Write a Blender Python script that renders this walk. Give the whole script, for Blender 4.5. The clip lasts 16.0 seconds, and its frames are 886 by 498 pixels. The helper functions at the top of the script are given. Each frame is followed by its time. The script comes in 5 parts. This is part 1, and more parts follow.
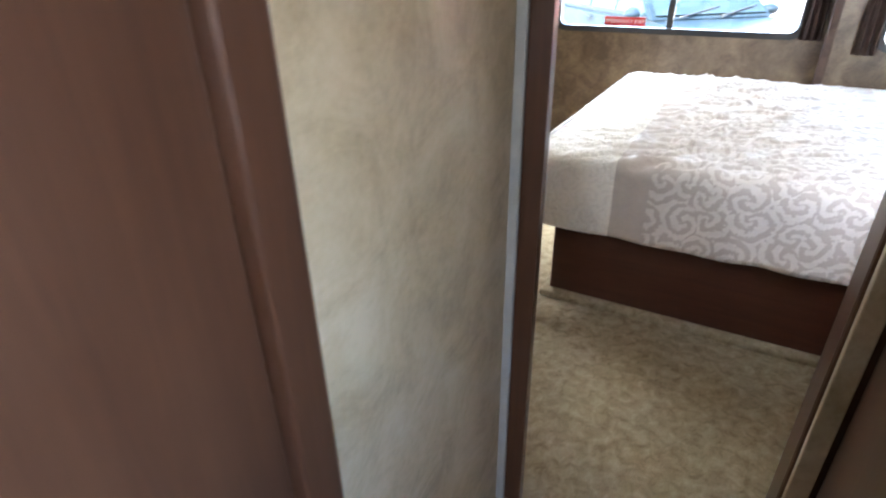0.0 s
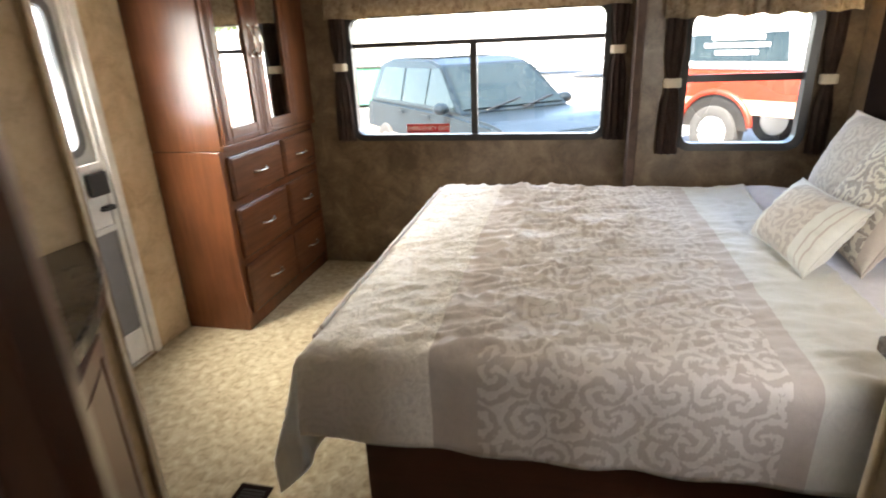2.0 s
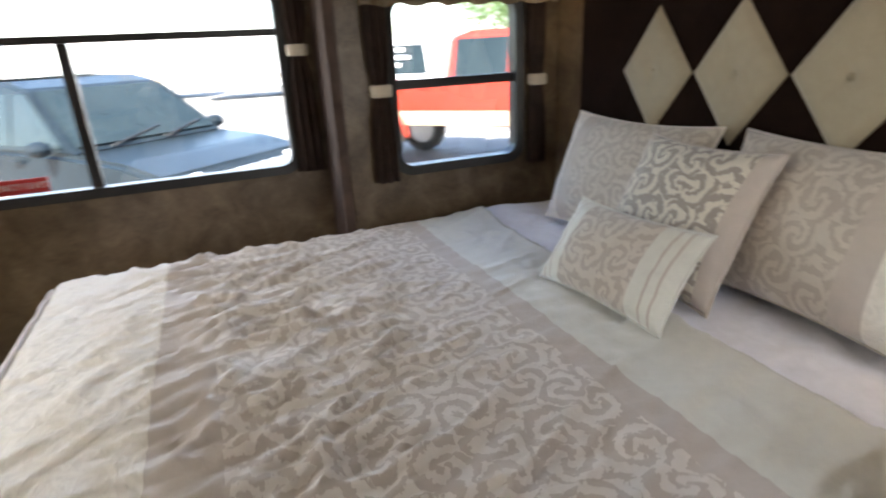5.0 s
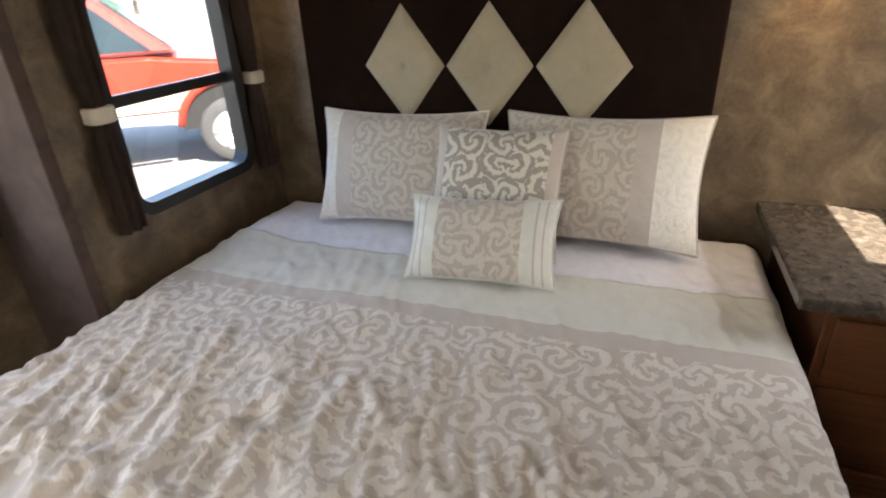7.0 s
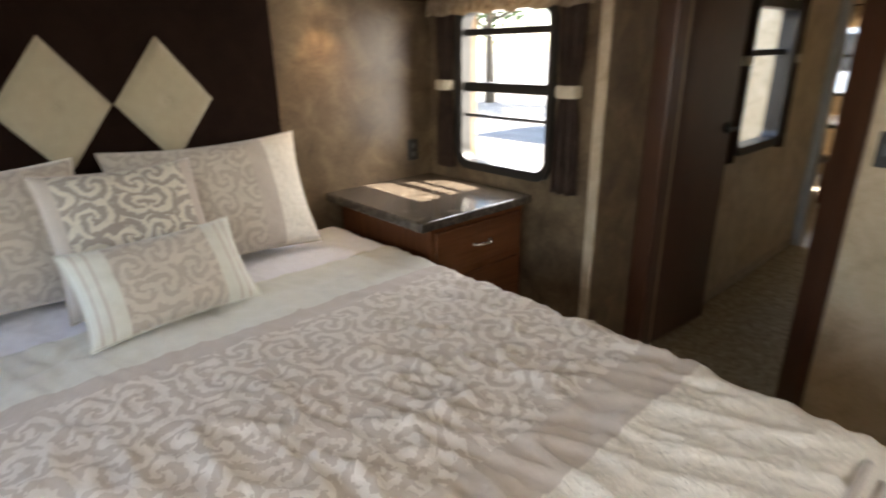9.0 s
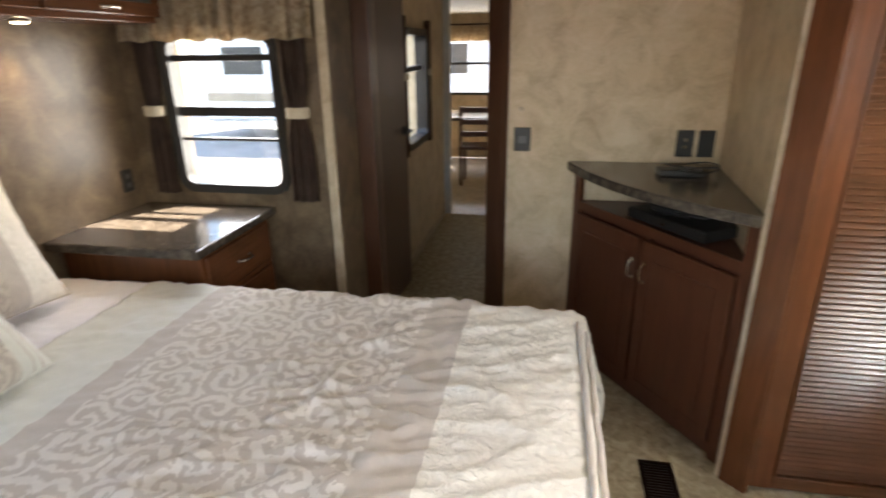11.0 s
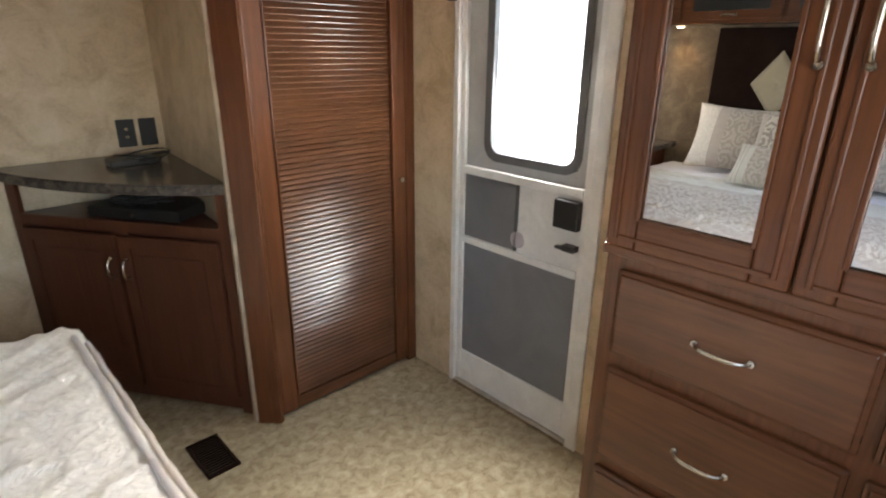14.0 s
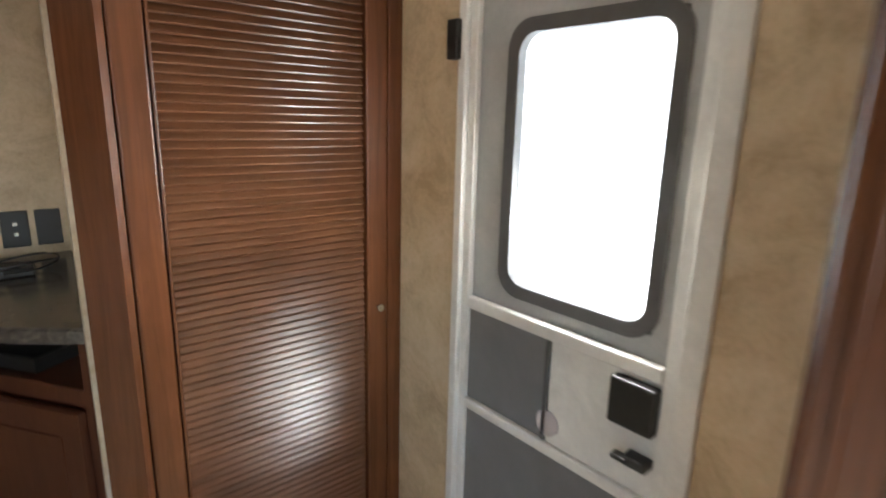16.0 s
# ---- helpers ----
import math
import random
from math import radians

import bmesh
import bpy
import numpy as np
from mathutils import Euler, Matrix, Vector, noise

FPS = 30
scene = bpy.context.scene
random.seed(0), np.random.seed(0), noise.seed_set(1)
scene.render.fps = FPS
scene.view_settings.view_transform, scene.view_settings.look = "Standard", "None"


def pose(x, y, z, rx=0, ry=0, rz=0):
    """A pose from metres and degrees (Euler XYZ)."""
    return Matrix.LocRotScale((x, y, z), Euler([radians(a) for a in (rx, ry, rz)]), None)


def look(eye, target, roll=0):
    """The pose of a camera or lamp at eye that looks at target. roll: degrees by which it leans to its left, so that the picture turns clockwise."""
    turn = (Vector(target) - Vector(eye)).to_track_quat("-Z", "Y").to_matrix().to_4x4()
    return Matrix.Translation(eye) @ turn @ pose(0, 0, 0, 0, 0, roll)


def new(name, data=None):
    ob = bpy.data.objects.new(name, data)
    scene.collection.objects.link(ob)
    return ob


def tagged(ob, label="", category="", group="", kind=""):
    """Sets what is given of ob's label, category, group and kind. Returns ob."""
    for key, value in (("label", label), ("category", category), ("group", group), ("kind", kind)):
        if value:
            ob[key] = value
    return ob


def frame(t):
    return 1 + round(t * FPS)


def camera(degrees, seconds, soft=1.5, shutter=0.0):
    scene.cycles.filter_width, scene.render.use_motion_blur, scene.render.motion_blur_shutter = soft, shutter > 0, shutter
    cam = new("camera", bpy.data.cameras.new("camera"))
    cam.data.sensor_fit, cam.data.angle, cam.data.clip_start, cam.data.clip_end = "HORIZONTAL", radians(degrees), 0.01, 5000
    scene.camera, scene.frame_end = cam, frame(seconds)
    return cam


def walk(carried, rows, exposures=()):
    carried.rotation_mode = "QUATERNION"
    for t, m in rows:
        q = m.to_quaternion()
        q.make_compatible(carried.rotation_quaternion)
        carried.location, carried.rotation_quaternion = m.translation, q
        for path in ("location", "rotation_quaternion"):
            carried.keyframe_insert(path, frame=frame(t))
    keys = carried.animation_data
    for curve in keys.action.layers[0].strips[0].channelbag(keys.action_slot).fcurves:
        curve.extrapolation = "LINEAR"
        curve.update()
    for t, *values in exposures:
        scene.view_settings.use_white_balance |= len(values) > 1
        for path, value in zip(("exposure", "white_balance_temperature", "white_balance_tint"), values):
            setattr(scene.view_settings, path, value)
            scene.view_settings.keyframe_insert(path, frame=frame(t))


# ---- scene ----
cam = camera(77.9, 16.0, soft=1.9, shutter=0.5)
PATH = [
    (0, (0.622, -0.187, 1.461), (-0.258, 1.341, 0.518), -1.1),
    (0.5, (0.594, -0.021, 1.483), (-0.174, 1.595, 0.589), -0.7),
    (1, (0.567, 0.189, 1.516), (-0.129, 1.876, 0.697), -1.1),
    (1.5, (0.554, 0.419, 1.526), (-0.022, 2.197, 0.815), -1.9),
    (2, (0.548, 0.666, 1.541), (0.124, 2.49, 0.841), -2.5),
    (2.5, (0.574, 0.894, 1.545), (0.264, 2.742, 0.846), -2.6),
    (3, (0.555, 1.117, 1.506), (0.379, 2.992, 0.831), -2.4),
    (3.5, (0.642, 1.35, 1.423), (0.605, 3.243, 0.779), -2.4),
    (4, (0.719, 1.492, 1.45), (0.754, 3.382, 0.796), -2.6),
    (4.5, (0.652, 1.538, 1.462), (0.788, 3.419, 0.796), -2.7),
    (5, (0.417, 1.694, 1.447), (1.123, 3.434, 0.759), -3.0),
    (6.1, (-0.1, 1.94, 1.53), (1.266, 3.127, 0.757), -2.6),
    (7.3, (-0.153, 2.579, 1.613), (1.596, 3.033, 0.757), -2.2),
    (7.5, (-0.166, 2.671, 1.608), (1.617, 3.022, 0.772), -2.0),
    (8, (-0.209, 2.921, 1.553), (1.633, 2.787, 0.785), -0.8),
    (8.5, (-0.262, 3.108, 1.502), (1.445, 2.334, 0.803), -0.1),
    (9, (-0.275, 3.269, 1.487), (1.126, 2.014, 0.809), -0.8),
    (9.2, (-0.257, 3.342, 1.495), (1.014, 1.946, 0.833), -0.6),
    (11.3, (-0.021, 3.799, 1.626), (0.048, 1.926, 0.926), -0.5),
    (11.5, (-0.004, 3.791, 1.638), (-0.163, 1.93, 0.923), -0.2),
    (12, (0.047, 3.827, 1.607), (-0.544, 2.053, 0.896), 0.3),
    (12.5, (0.053, 3.878, 1.516), (-0.779, 2.192, 0.835), 0.3),
    (13, (0.076, 3.868, 1.501), (-1.001, 2.338, 0.795), 0.6),
    (13.5, (0.083, 3.879, 1.517), (-1.16, 2.484, 0.803), 0.7),
    (14, (0.021, 3.893, 1.548), (-1.277, 2.537, 0.858), 0.6),
    (14.5, (-0.206, 3.87, 1.572), (-1.51, 2.493, 0.941), 1.1),
    (15, (-0.399, 3.793, 1.615), (-1.702, 2.404, 1.006), 1.0),
    (15.5, (-0.528, 3.616, 1.606), (-1.798, 2.178, 1.041), 0.8),
    (16, (-0.618, 3.359, 1.572), (-1.885, 1.883, 1.104), 1.5),
]
EXPOSURES = [(0, 4.7, 5700, 7), (0.6, 4.2, 5800, 8), (1.1, 3.6, 6400, 10), (2, 3.6, 6900, 10), (3.5, 2.7, 6700, 10), (5, 2.9, 6500, 10), (7.5, 3.1, 6700, 10), (9, 3.1, 6900, 10), (12, 3.4, 6700, 10), (14, 3.2, 6500, 10), (16, 3.2, 6400, 8)]
walk(cam, [(t, look(eye, target, roll)) for t, eye, target, roll in PATH], EXPOSURES)

# ---- light ----
world = bpy.data.worlds.new("sky")
world.use_nodes = True
scene.world = world
SUN_DIR = Vector((0.42, 0.72, -1.0)).normalized()
_sky = world.node_tree.nodes.new("ShaderNodeTexSky")
_sky.sky_type = "NISHITA"
_sky.sun_disc = False
_sky.sun_elevation = math.asin(-SUN_DIR.z)
_sky.sun_rotation = math.atan2(-SUN_DIR.x, -SUN_DIR.y)
_bg = world.node_tree.nodes["Background"]
_bg.inputs["Strength"].default_value = 0.15
world.node_tree.links.new(_sky.outputs[0], _bg.inputs[0])
sun = new("sun", bpy.data.lights.new("sun", "SUN"))
sun.data.energy, sun.data.angle, sun.data.color = 5.0, radians(0.5), (1.0, 0.93, 0.82)
sun.matrix_world = look((0, 0, 12), Vector((0, 0, 12)) + SUN_DIR)


def puck_lamp(x, y, z, watts):
    lamp = new("puck_lamp", bpy.data.lights.new("puck_lamp", "SPOT"))
    lamp.data.energy, lamp.data.color = watts, (1.0, 0.72, 0.42)
    lamp.data.spot_size, lamp.data.spot_blend, lamp.data.shadow_soft_size = radians(95), 0.8, 0.02
    lamp.matrix_world = look((x, y, z), (x + 0.12, y, z - 1))


def sky_lamp(name, at, towards, w, h, watts, spread=180):
    """The sky's light through one window opening."""
    lamp = new(name, bpy.data.lights.new(name, "AREA"))
    lamp.data.shape, lamp.data.size, lamp.data.size_y, lamp.data.energy = "RECTANGLE", w, h, watts
    lamp.data.color, lamp.data.spread = (1.0, 0.97, 0.93), radians(spread)
    lamp.matrix_world = look(at, towards)


sky_lamp("door_sky_light", (-1.675, 2.607, 1.46), (-0.7, 2.607, 1.2), 0.36, 0.58, 1.3)
sky_lamp("door_sun_glow", (-1.66, 2.607, 1.44), (-0.86, 3.10, 0.44), 0.30, 0.40, 1.7, 75)
sky_lamp("wide_window_sky_light", (-0.06, 4.48, 1.34), (-0.06, 3.0, 1.15), 1.55, 0.7, 1.6)
sky_lamp("hall_sky_light", (1.06, -0.33, 1.32), (0.2, -0.33, 1.0), 0.55, 0.7, 0.15)
sky_lamp("kitchen_sky_light", (1.25, -4.72, 1.35), (1.0, -2.0, 0.6), 0.95, 0.75, 2.5)
sky_lamp("nightstand_sky_light", (1.485, 1.15, 1.32), (1.485, 3.0, 1.1), 0.5, 0.68, 1.5)

# ---- materials ----
def material(name):
    m = bpy.data.materials.new(name)
    m.use_nodes = True
    return m, m.node_tree.nodes, m.node_tree.links, m.node_tree.nodes["Principled BSDF"]


def ramp_between(nodes, links, factor, stops):
    r = nodes.new("ShaderNodeValToRGB")
    while len(r.color_ramp.elements) < len(stops):
        r.color_ramp.elements.new(0.5)
    for e, (p, c) in zip(r.color_ramp.elements, stops):
        e.position, e.color = p, (*c, 1)
    links.new(factor, r.inputs[0])
    return r.outputs[0]


def noise_tex(nodes, links, vec, scale, detail=6, rough=0.6, distort=0.0):
    n = nodes.new("ShaderNodeTexNoise")
    n.inputs["Scale"].default_value, n.inputs["Detail"].default_value = scale, detail
    n.inputs["Roughness"].default_value, n.inputs["Distortion"].default_value = rough, distort
    links.new(vec, n.inputs["Vector"])
    return n.outputs["Fac"]


def bump(nodes, links, height, bsdf, strength, distance=0.01):
    b = nodes.new("ShaderNodeBump")
    b.inputs["Strength"].default_value, b.inputs["Distance"].default_value = strength, distance
    links.new(height, b.inputs["Height"])
    links.new(b.outputs[0], bsdf.inputs["Normal"])


def world_coord(nodes, links, stretch=(1, 1, 1)):
    g = nodes.new("ShaderNodeNewGeometry")
    mp = nodes.new("ShaderNodeMapping")
    mp.inputs["Scale"].default_value = stretch
    links.new(g.outputs["Position"], mp.inputs[0])
    return mp.outputs[0]


def mottled(name, a, b, c, scale=5.0, rough=0.6, fine=60.0, strength=0.15, stretch=(1, 1, 1), metal=0.0, spec=0.5):
    """Two scales of blotch between three colours, with a fine relief."""
    m, n, l, p = material(name)
    v = world_coord(n, l, stretch)
    big = noise_tex(n, l, v, scale, 8, 0.65, 0.6)
    small = noise_tex(n, l, v, fine, 4, 0.6)
    mix = n.new("ShaderNodeMath")
    mix.operation = "MULTIPLY_ADD"
    l.new(small, mix.inputs[0])
    mix.inputs[1].default_value = 0.25
    l.new(big, mix.inputs[2])
    sub = n.new("ShaderNodeMath")
    sub.operation = "SUBTRACT"
    l.new(mix.outputs[0], sub.inputs[0])
    sub.inputs[1].default_value = 0.125
    l.new(ramp_between(n, l, sub.outputs[0], [(0.32, a), (0.5, b), (0.68, c)]), p.inputs["Base Color"])
    p.inputs["Roughness"].default_value, p.inputs["Metallic"].default_value = rough, metal
    p.inputs["Specular IOR Level"].default_value = spec
    bump(n, l, small, p, strength, 0.004)
    return m


def wood(name, dark, light, rough=0.32, along="z"):
    m, n, l, p = material(name)
    s = {"x": (1.2, 22, 22), "y": (22, 1.2, 22), "z": (22, 22, 1.2)}[along]
    v = world_coord(n, l, s)
    grain = noise_tex(n, l, v, 1.6, 8, 0.65, 1.2)
    broad = noise_tex(n, l, world_coord(n, l), 3.5, 3)
    add = n.new("ShaderNodeMath")
    add.operation = "MULTIPLY_ADD"
    l.new(broad, add.inputs[0])
    add.inputs[1].default_value = 0.5
    l.new(grain, add.inputs[2])
    half = n.new("ShaderNodeMath")
    half.operation = "MULTIPLY"
    l.new(add.outputs[0], half.inputs[0])
    half.inputs[1].default_value = 0.667
    l.new(ramp_between(n, l, half.outputs[0], [(0.3, dark), (0.7, light)]), p.inputs["Base Color"])
    p.inputs["Roughness"].default_value = rough
    bump(n, l, grain, p, 0.06, 0.003)
    return m


def plain(name, colour, rough=0.5, metal=0.0, fine=90.0, amount=0.12):
    a = tuple(c * (1 - amount) for c in colour)
    b = tuple(min(1, c * (1 + amount)) for c in colour)
    return mottled(name, a, colour, b, 6.0, rough, fine, 0.05, metal=metal)


def fabric(name, ground, figure=None, scale=9.0, relief=0.25, turn=2.0, sheen=0.35, rough=0.75):
    """Woven cloth in metres of UV; with figure, a scrolling leaf damask in that colour."""
    m, n, l, p = material(name)
    uv = n.new("ShaderNodeUVMap")
    v = uv.outputs[0]
    weave = noise_tex(n, l, v, 420.0, 2)
    crease = noise_tex(n, l, v, 26.0, 5, 0.6, 0.4)
    base = ramp_between(n, l, crease, [(0.25, tuple(c * 0.93 for c in ground)), (0.75, tuple(min(1, c * 1.05) for c in ground))])
    height = crease
    if figure:
        wob = n.new("ShaderNodeTexNoise")
        wob.inputs["Scale"].default_value, wob.inputs["Detail"].default_value = 13.0, 3
        l.new(v, wob.inputs["Vector"])
        off = n.new("ShaderNodeVectorMath")
        off.operation = "SCALE"
        l.new(wob.outputs["Color"], off.inputs[0])
        off.inputs["Scale"].default_value = 0.06
        add = n.new("ShaderNodeVectorMath")
        l.new(v, add.inputs[0])
        l.new(off.outputs[0], add.inputs[1])
        sc = n.new("ShaderNodeVectorMath")
        sc.operation = "SCALE"
        l.new(add.outputs[0], sc.inputs[0])
        sc.inputs["Scale"].default_value = scale
        vor = n.new("ShaderNodeTexVoronoi")
        vor.voronoi_dimensions = "2D"
        vor.inputs["Scale"].default_value, vor.inputs["Randomness"].default_value = 1.0, 0.75
        l.new(sc.outputs[0], vor.inputs["Vector"])
        loc = n.new("ShaderNodeVectorMath")
        loc.operation = "SUBTRACT"
        l.new(sc.outputs[0], loc.inputs[0])
        l.new(vor.outputs["Position"], loc.inputs[1])
        sep = n.new("ShaderNodeSeparateXYZ")
        l.new(loc.outputs[0], sep.inputs[0])
        hand = n.new("ShaderNodeSeparateColor")
        l.new(vor.outputs["Color"], hand.inputs[0])
        gt = n.new("ShaderNodeMath")
        gt.operation = "GREATER_THAN"
        l.new(hand.outputs[0], gt.inputs[0])
        gt.inputs[1].default_value = 0.5
        sign = n.new("ShaderNodeMath")
        sign.operation = "MULTIPLY_ADD"
        l.new(gt.outputs[0], sign.inputs[0])
        sign.inputs[1].default_value, sign.inputs[2].default_value = 2.0, -1.0
        ang = n.new("ShaderNodeMath")
        ang.operation = "ARCTAN2"
        l.new(sep.outputs[1], ang.inputs[0])
        l.new(sep.outputs[0], ang.inputs[1])
        angs = n.new("ShaderNodeMath")
        angs.operation = "MULTIPLY"
        l.new(ang.outputs[0], angs.inputs[0])
        l.new(sign.outputs[0], angs.inputs[1])
        rr = n.new("ShaderNodeMath")
        rr.operation = "MULTIPLY"
        l.new(vor.outputs["Distance"], rr.inputs[0])
        rr.inputs[1].default_value = 17.0
        ph = n.new("ShaderNodeMath")
        ph.operation = "MULTIPLY_ADD"
        l.new(angs.outputs[0], ph.inputs[0])
        ph.inputs[1].default_value = turn
        l.new(rr.outputs[0], ph.inputs[2])
        sn = n.new("ShaderNodeMath")
        sn.operation = "SINE"
        l.new(ph.outputs[0], sn.inputs[0])
        lobes = noise_tex(n, l, v, 52.0, 2, 0.5, 1.2)
        lm = n.new("ShaderNodeMath")
        lm.operation = "MULTIPLY_ADD"
        l.new(lobes, lm.inputs[0])
        lm.inputs[1].default_value = 4.2
        l.new(sn.outputs[0], lm.inputs[2])
        edge = n.new("ShaderNodeMapRange")
        edge.inputs["From Min"].default_value, edge.inputs["From Max"].default_value = 2.02, 2.18
        l.new(lm.outputs[0], edge.inputs["Value"])
        mx = n.new("ShaderNodeMix")
        mx.data_type = "RGBA"
        l.new(edge.outputs[0], mx.inputs["Factor"])
        l.new(base, mx.inputs["A"])
        mx.inputs["B"].default_value = (*figure, 1)
        base = mx.outputs["Result"]
        hm = n.new("ShaderNodeMath")
        hm.operation = "MULTIPLY_ADD"
        l.new(edge.outputs[0], hm.inputs[0])
        hm.inputs[1].default_value = 0.35
        l.new(crease, hm.inputs[2])
        height = hm.outputs[0]
    l.new(base, p.inputs["Base Color"])
    p.inputs["Roughness"].default_value = rough
    p.inputs["Sheen Weight"].default_value = sheen
    hw = n.new("ShaderNodeMath")
    hw.operation = "MULTIPLY_ADD"
    l.new(weave, hw.inputs[0])
    hw.inputs[1].default_value = 0.08
    l.new(height, hw.inputs[2])
    bump(n, l, hw.outputs[0], p, relief, 0.012)
    return m


def glass(name, tint=(1, 1, 1), rough=0.0, gloss=0.08):
    m, n, l, p = material(name)
    n.remove(p)
    clear, shine, mix = n.new("ShaderNodeBsdfTransparent"), n.new("ShaderNodeBsdfGlossy"), n.new("ShaderNodeMixShader")
    clear.inputs[0].default_value = (*tint, 1)
    shine.inputs["Roughness"].default_value = 0.02 + rough
    mix.inputs[0].default_value = gloss
    l.new(clear.outputs[0], mix.inputs[1])
    l.new(shine.outputs[0], mix.inputs[2])
    l.new(mix.outputs[0], n["Material Output"].inputs[0])
    return m


FROSTED, _n, _l, _p = material("frosted_glass")
_n.remove(_p)
_t, _g, _m = _n.new("ShaderNodeBsdfTranslucent"), _n.new("ShaderNodeBsdfGlossy"), _n.new("ShaderNodeMixShader")
_t.inputs[0].default_value, _g.inputs["Roughness"].default_value, _m.inputs[0].default_value = (0.9, 0.92, 0.93, 1), 0.25, 0.06
_l.new(_t.outputs[0], _m.inputs[1])
_l.new(_g.outputs[0], _m.inputs[2])
_l.new(_m.outputs[0], _n["Material Output"].inputs[0])
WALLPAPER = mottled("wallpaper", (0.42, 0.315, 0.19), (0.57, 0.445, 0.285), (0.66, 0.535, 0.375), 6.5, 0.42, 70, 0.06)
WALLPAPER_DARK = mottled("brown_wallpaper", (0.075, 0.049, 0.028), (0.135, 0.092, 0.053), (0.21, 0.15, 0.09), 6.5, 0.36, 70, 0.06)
CARPET = mottled("carpet", (0.24, 0.19, 0.115), (0.36, 0.295, 0.19), (0.48, 0.405, 0.28), 24, 0.95, 150, 1.0, spec=0.1)
CEILING_MAT = plain("ceiling_paint", (0.68, 0.63, 0.54), 0.7)
CHERRY = wood("cherry_wood", (0.075, 0.025, 0.010), (0.15, 0.053, 0.021), 0.27)
CHERRY_LY = wood("cherry_wood_across", (0.07, 0.024, 0.010), (0.145, 0.053, 0.022), 0.27, "y")
CHERRY_LX = wood("cherry_wood_slats", (0.062, 0.024, 0.011), (0.15, 0.061, 0.028), 0.24, "x")
DEEPCHERRY = wood("deep_cherry_wood", (0.065, 0.021, 0.011), (0.12, 0.042, 0.02), 0.35)
DARKWOOD = wood("dark_wood", (0.045, 0.014, 0.008), (0.085, 0.028, 0.015), 0.35, "x")
STONE = mottled("laminate_top", (0.035, 0.028, 0.022), (0.075, 0.06, 0.047), (0.14, 0.115, 0.09), 28, 0.16, 120, 0.03)
BROWN_CLOTH = mottled("brown_upholstery", (0.011, 0.005, 0.0035), (0.014, 0.007, 0.0045), (0.018, 0.009, 0.006), 8, 0.95, 300, 0.3, spec=0.08)
CURTAIN = mottled("curtain_cloth", (0.055, 0.033, 0.024), (0.075, 0.046, 0.034), (0.10, 0.062, 0.046), 9, 0.85, 260, 0.3)
TIE = mottled("tie_cloth", (0.50, 0.43, 0.32), (0.58, 0.51, 0.39), (0.66, 0.59, 0.47), 20, 0.8, 260, 0.3)
VALANCE = mottled("valance_cloth", (0.22, 0.15, 0.09), (0.42, 0.33, 0.22), (0.52, 0.43, 0.31), 30, 0.8, 260, 0.3)
DIAMOND = fabric("diamond_cloth", (0.38, 0.32, 0.215), None, relief=0.15, sheen=0.5)
CREAM = fabric("cream_quilt", (0.80, 0.74, 0.65), (0.84, 0.78, 0.69), 12.0, 0.9, 2.0)
TAUPE = fabric("taupe_quilt", (0.54, 0.465, 0.40), None, relief=0.3, sheen=0.5)
DAMASK = fabric("damask_quilt", (0.72, 0.655, 0.585), (0.53, 0.455, 0.39), 8.5, 0.35)
DAMASK_SMALL = fabric("damask_pillow", (0.60, 0.535, 0.455), (0.465, 0.40, 0.335), 10.5, 0.35)
PALE = fabric("pale_satin", (0.68, 0.66, 0.58), None, relief=0.3, sheen=0.5, rough=0.5)
SHEET = fabric("white_sheet", (0.88, 0.87, 0.92), None, relief=0.25)
SQUARE = fabric("embroidered_cloth", (0.36, 0.31, 0.265), (0.68, 0.63, 0.53), 10.5, 0.5)
BLACK = plain("black_plastic", (0.014, 0.013, 0.012), 0.4)
FRAME_BLACK = plain("black_window_frame", (0.02, 0.019, 0.018), 0.35)
STEEL = plain("nickel_metal", (0.62, 0.56, 0.48), 0.22, 1.0)
WHITE_ALU = plain("white_aluminium", (0.72, 0.71, 0.68), 0.4)
DOOR_GREY = plain("door_grey", (0.42, 0.42, 0.41), 0.5)
SCREEN = mottled("screen_mesh", (0.17, 0.17, 0.175), (0.19, 0.19, 0.195), (0.21, 0.21, 0.215), 4, 0.55, 500, 0.5)
RUBBER = plain("rubber_seal", (0.10, 0.10, 0.10), 0.6)
MIRROR, _n, _l, _p = material("mirror_glass")
_p.inputs["Metallic"].default_value, _p.inputs["Roughness"].default_value, _p.inputs["Base Color"].default_value = 1, 0.01, (0.86, 0.87, 0.86, 1)
GLASS = glass("window_glass")
GLASS_CAR = mottled("car_glass", (0.010, 0.017, 0.019), (0.013, 0.021, 0.023), (0.017, 0.026, 0.028), 2, 0.12, 40, 0.0, spec=0.25)
LABEL_RED = plain("red_label", (0.55, 0.03, 0.03), 0.4)
LABEL_WHITE = plain("white_print", (0.8, 0.8, 0.8), 0.5)
CASING = wood("casing_wood", (0.055, 0.023, 0.013), (0.105, 0.046, 0.025), 0.28)
LIGHT_TRIM = mottled("pale_trim", (0.36, 0.28, 0.18), (0.46, 0.37, 0.26), (0.54, 0.45, 0.33), 10, 0.45, 90, 0.05)
VINYL = mottled("vinyl_floor", (0.34, 0.29, 0.23), (0.43, 0.38, 0.31), (0.5, 0.45, 0.38), 7, 0.35, 80, 0.05)
LAMP_LENS, _n, _l, _p = material("lamp_lens")
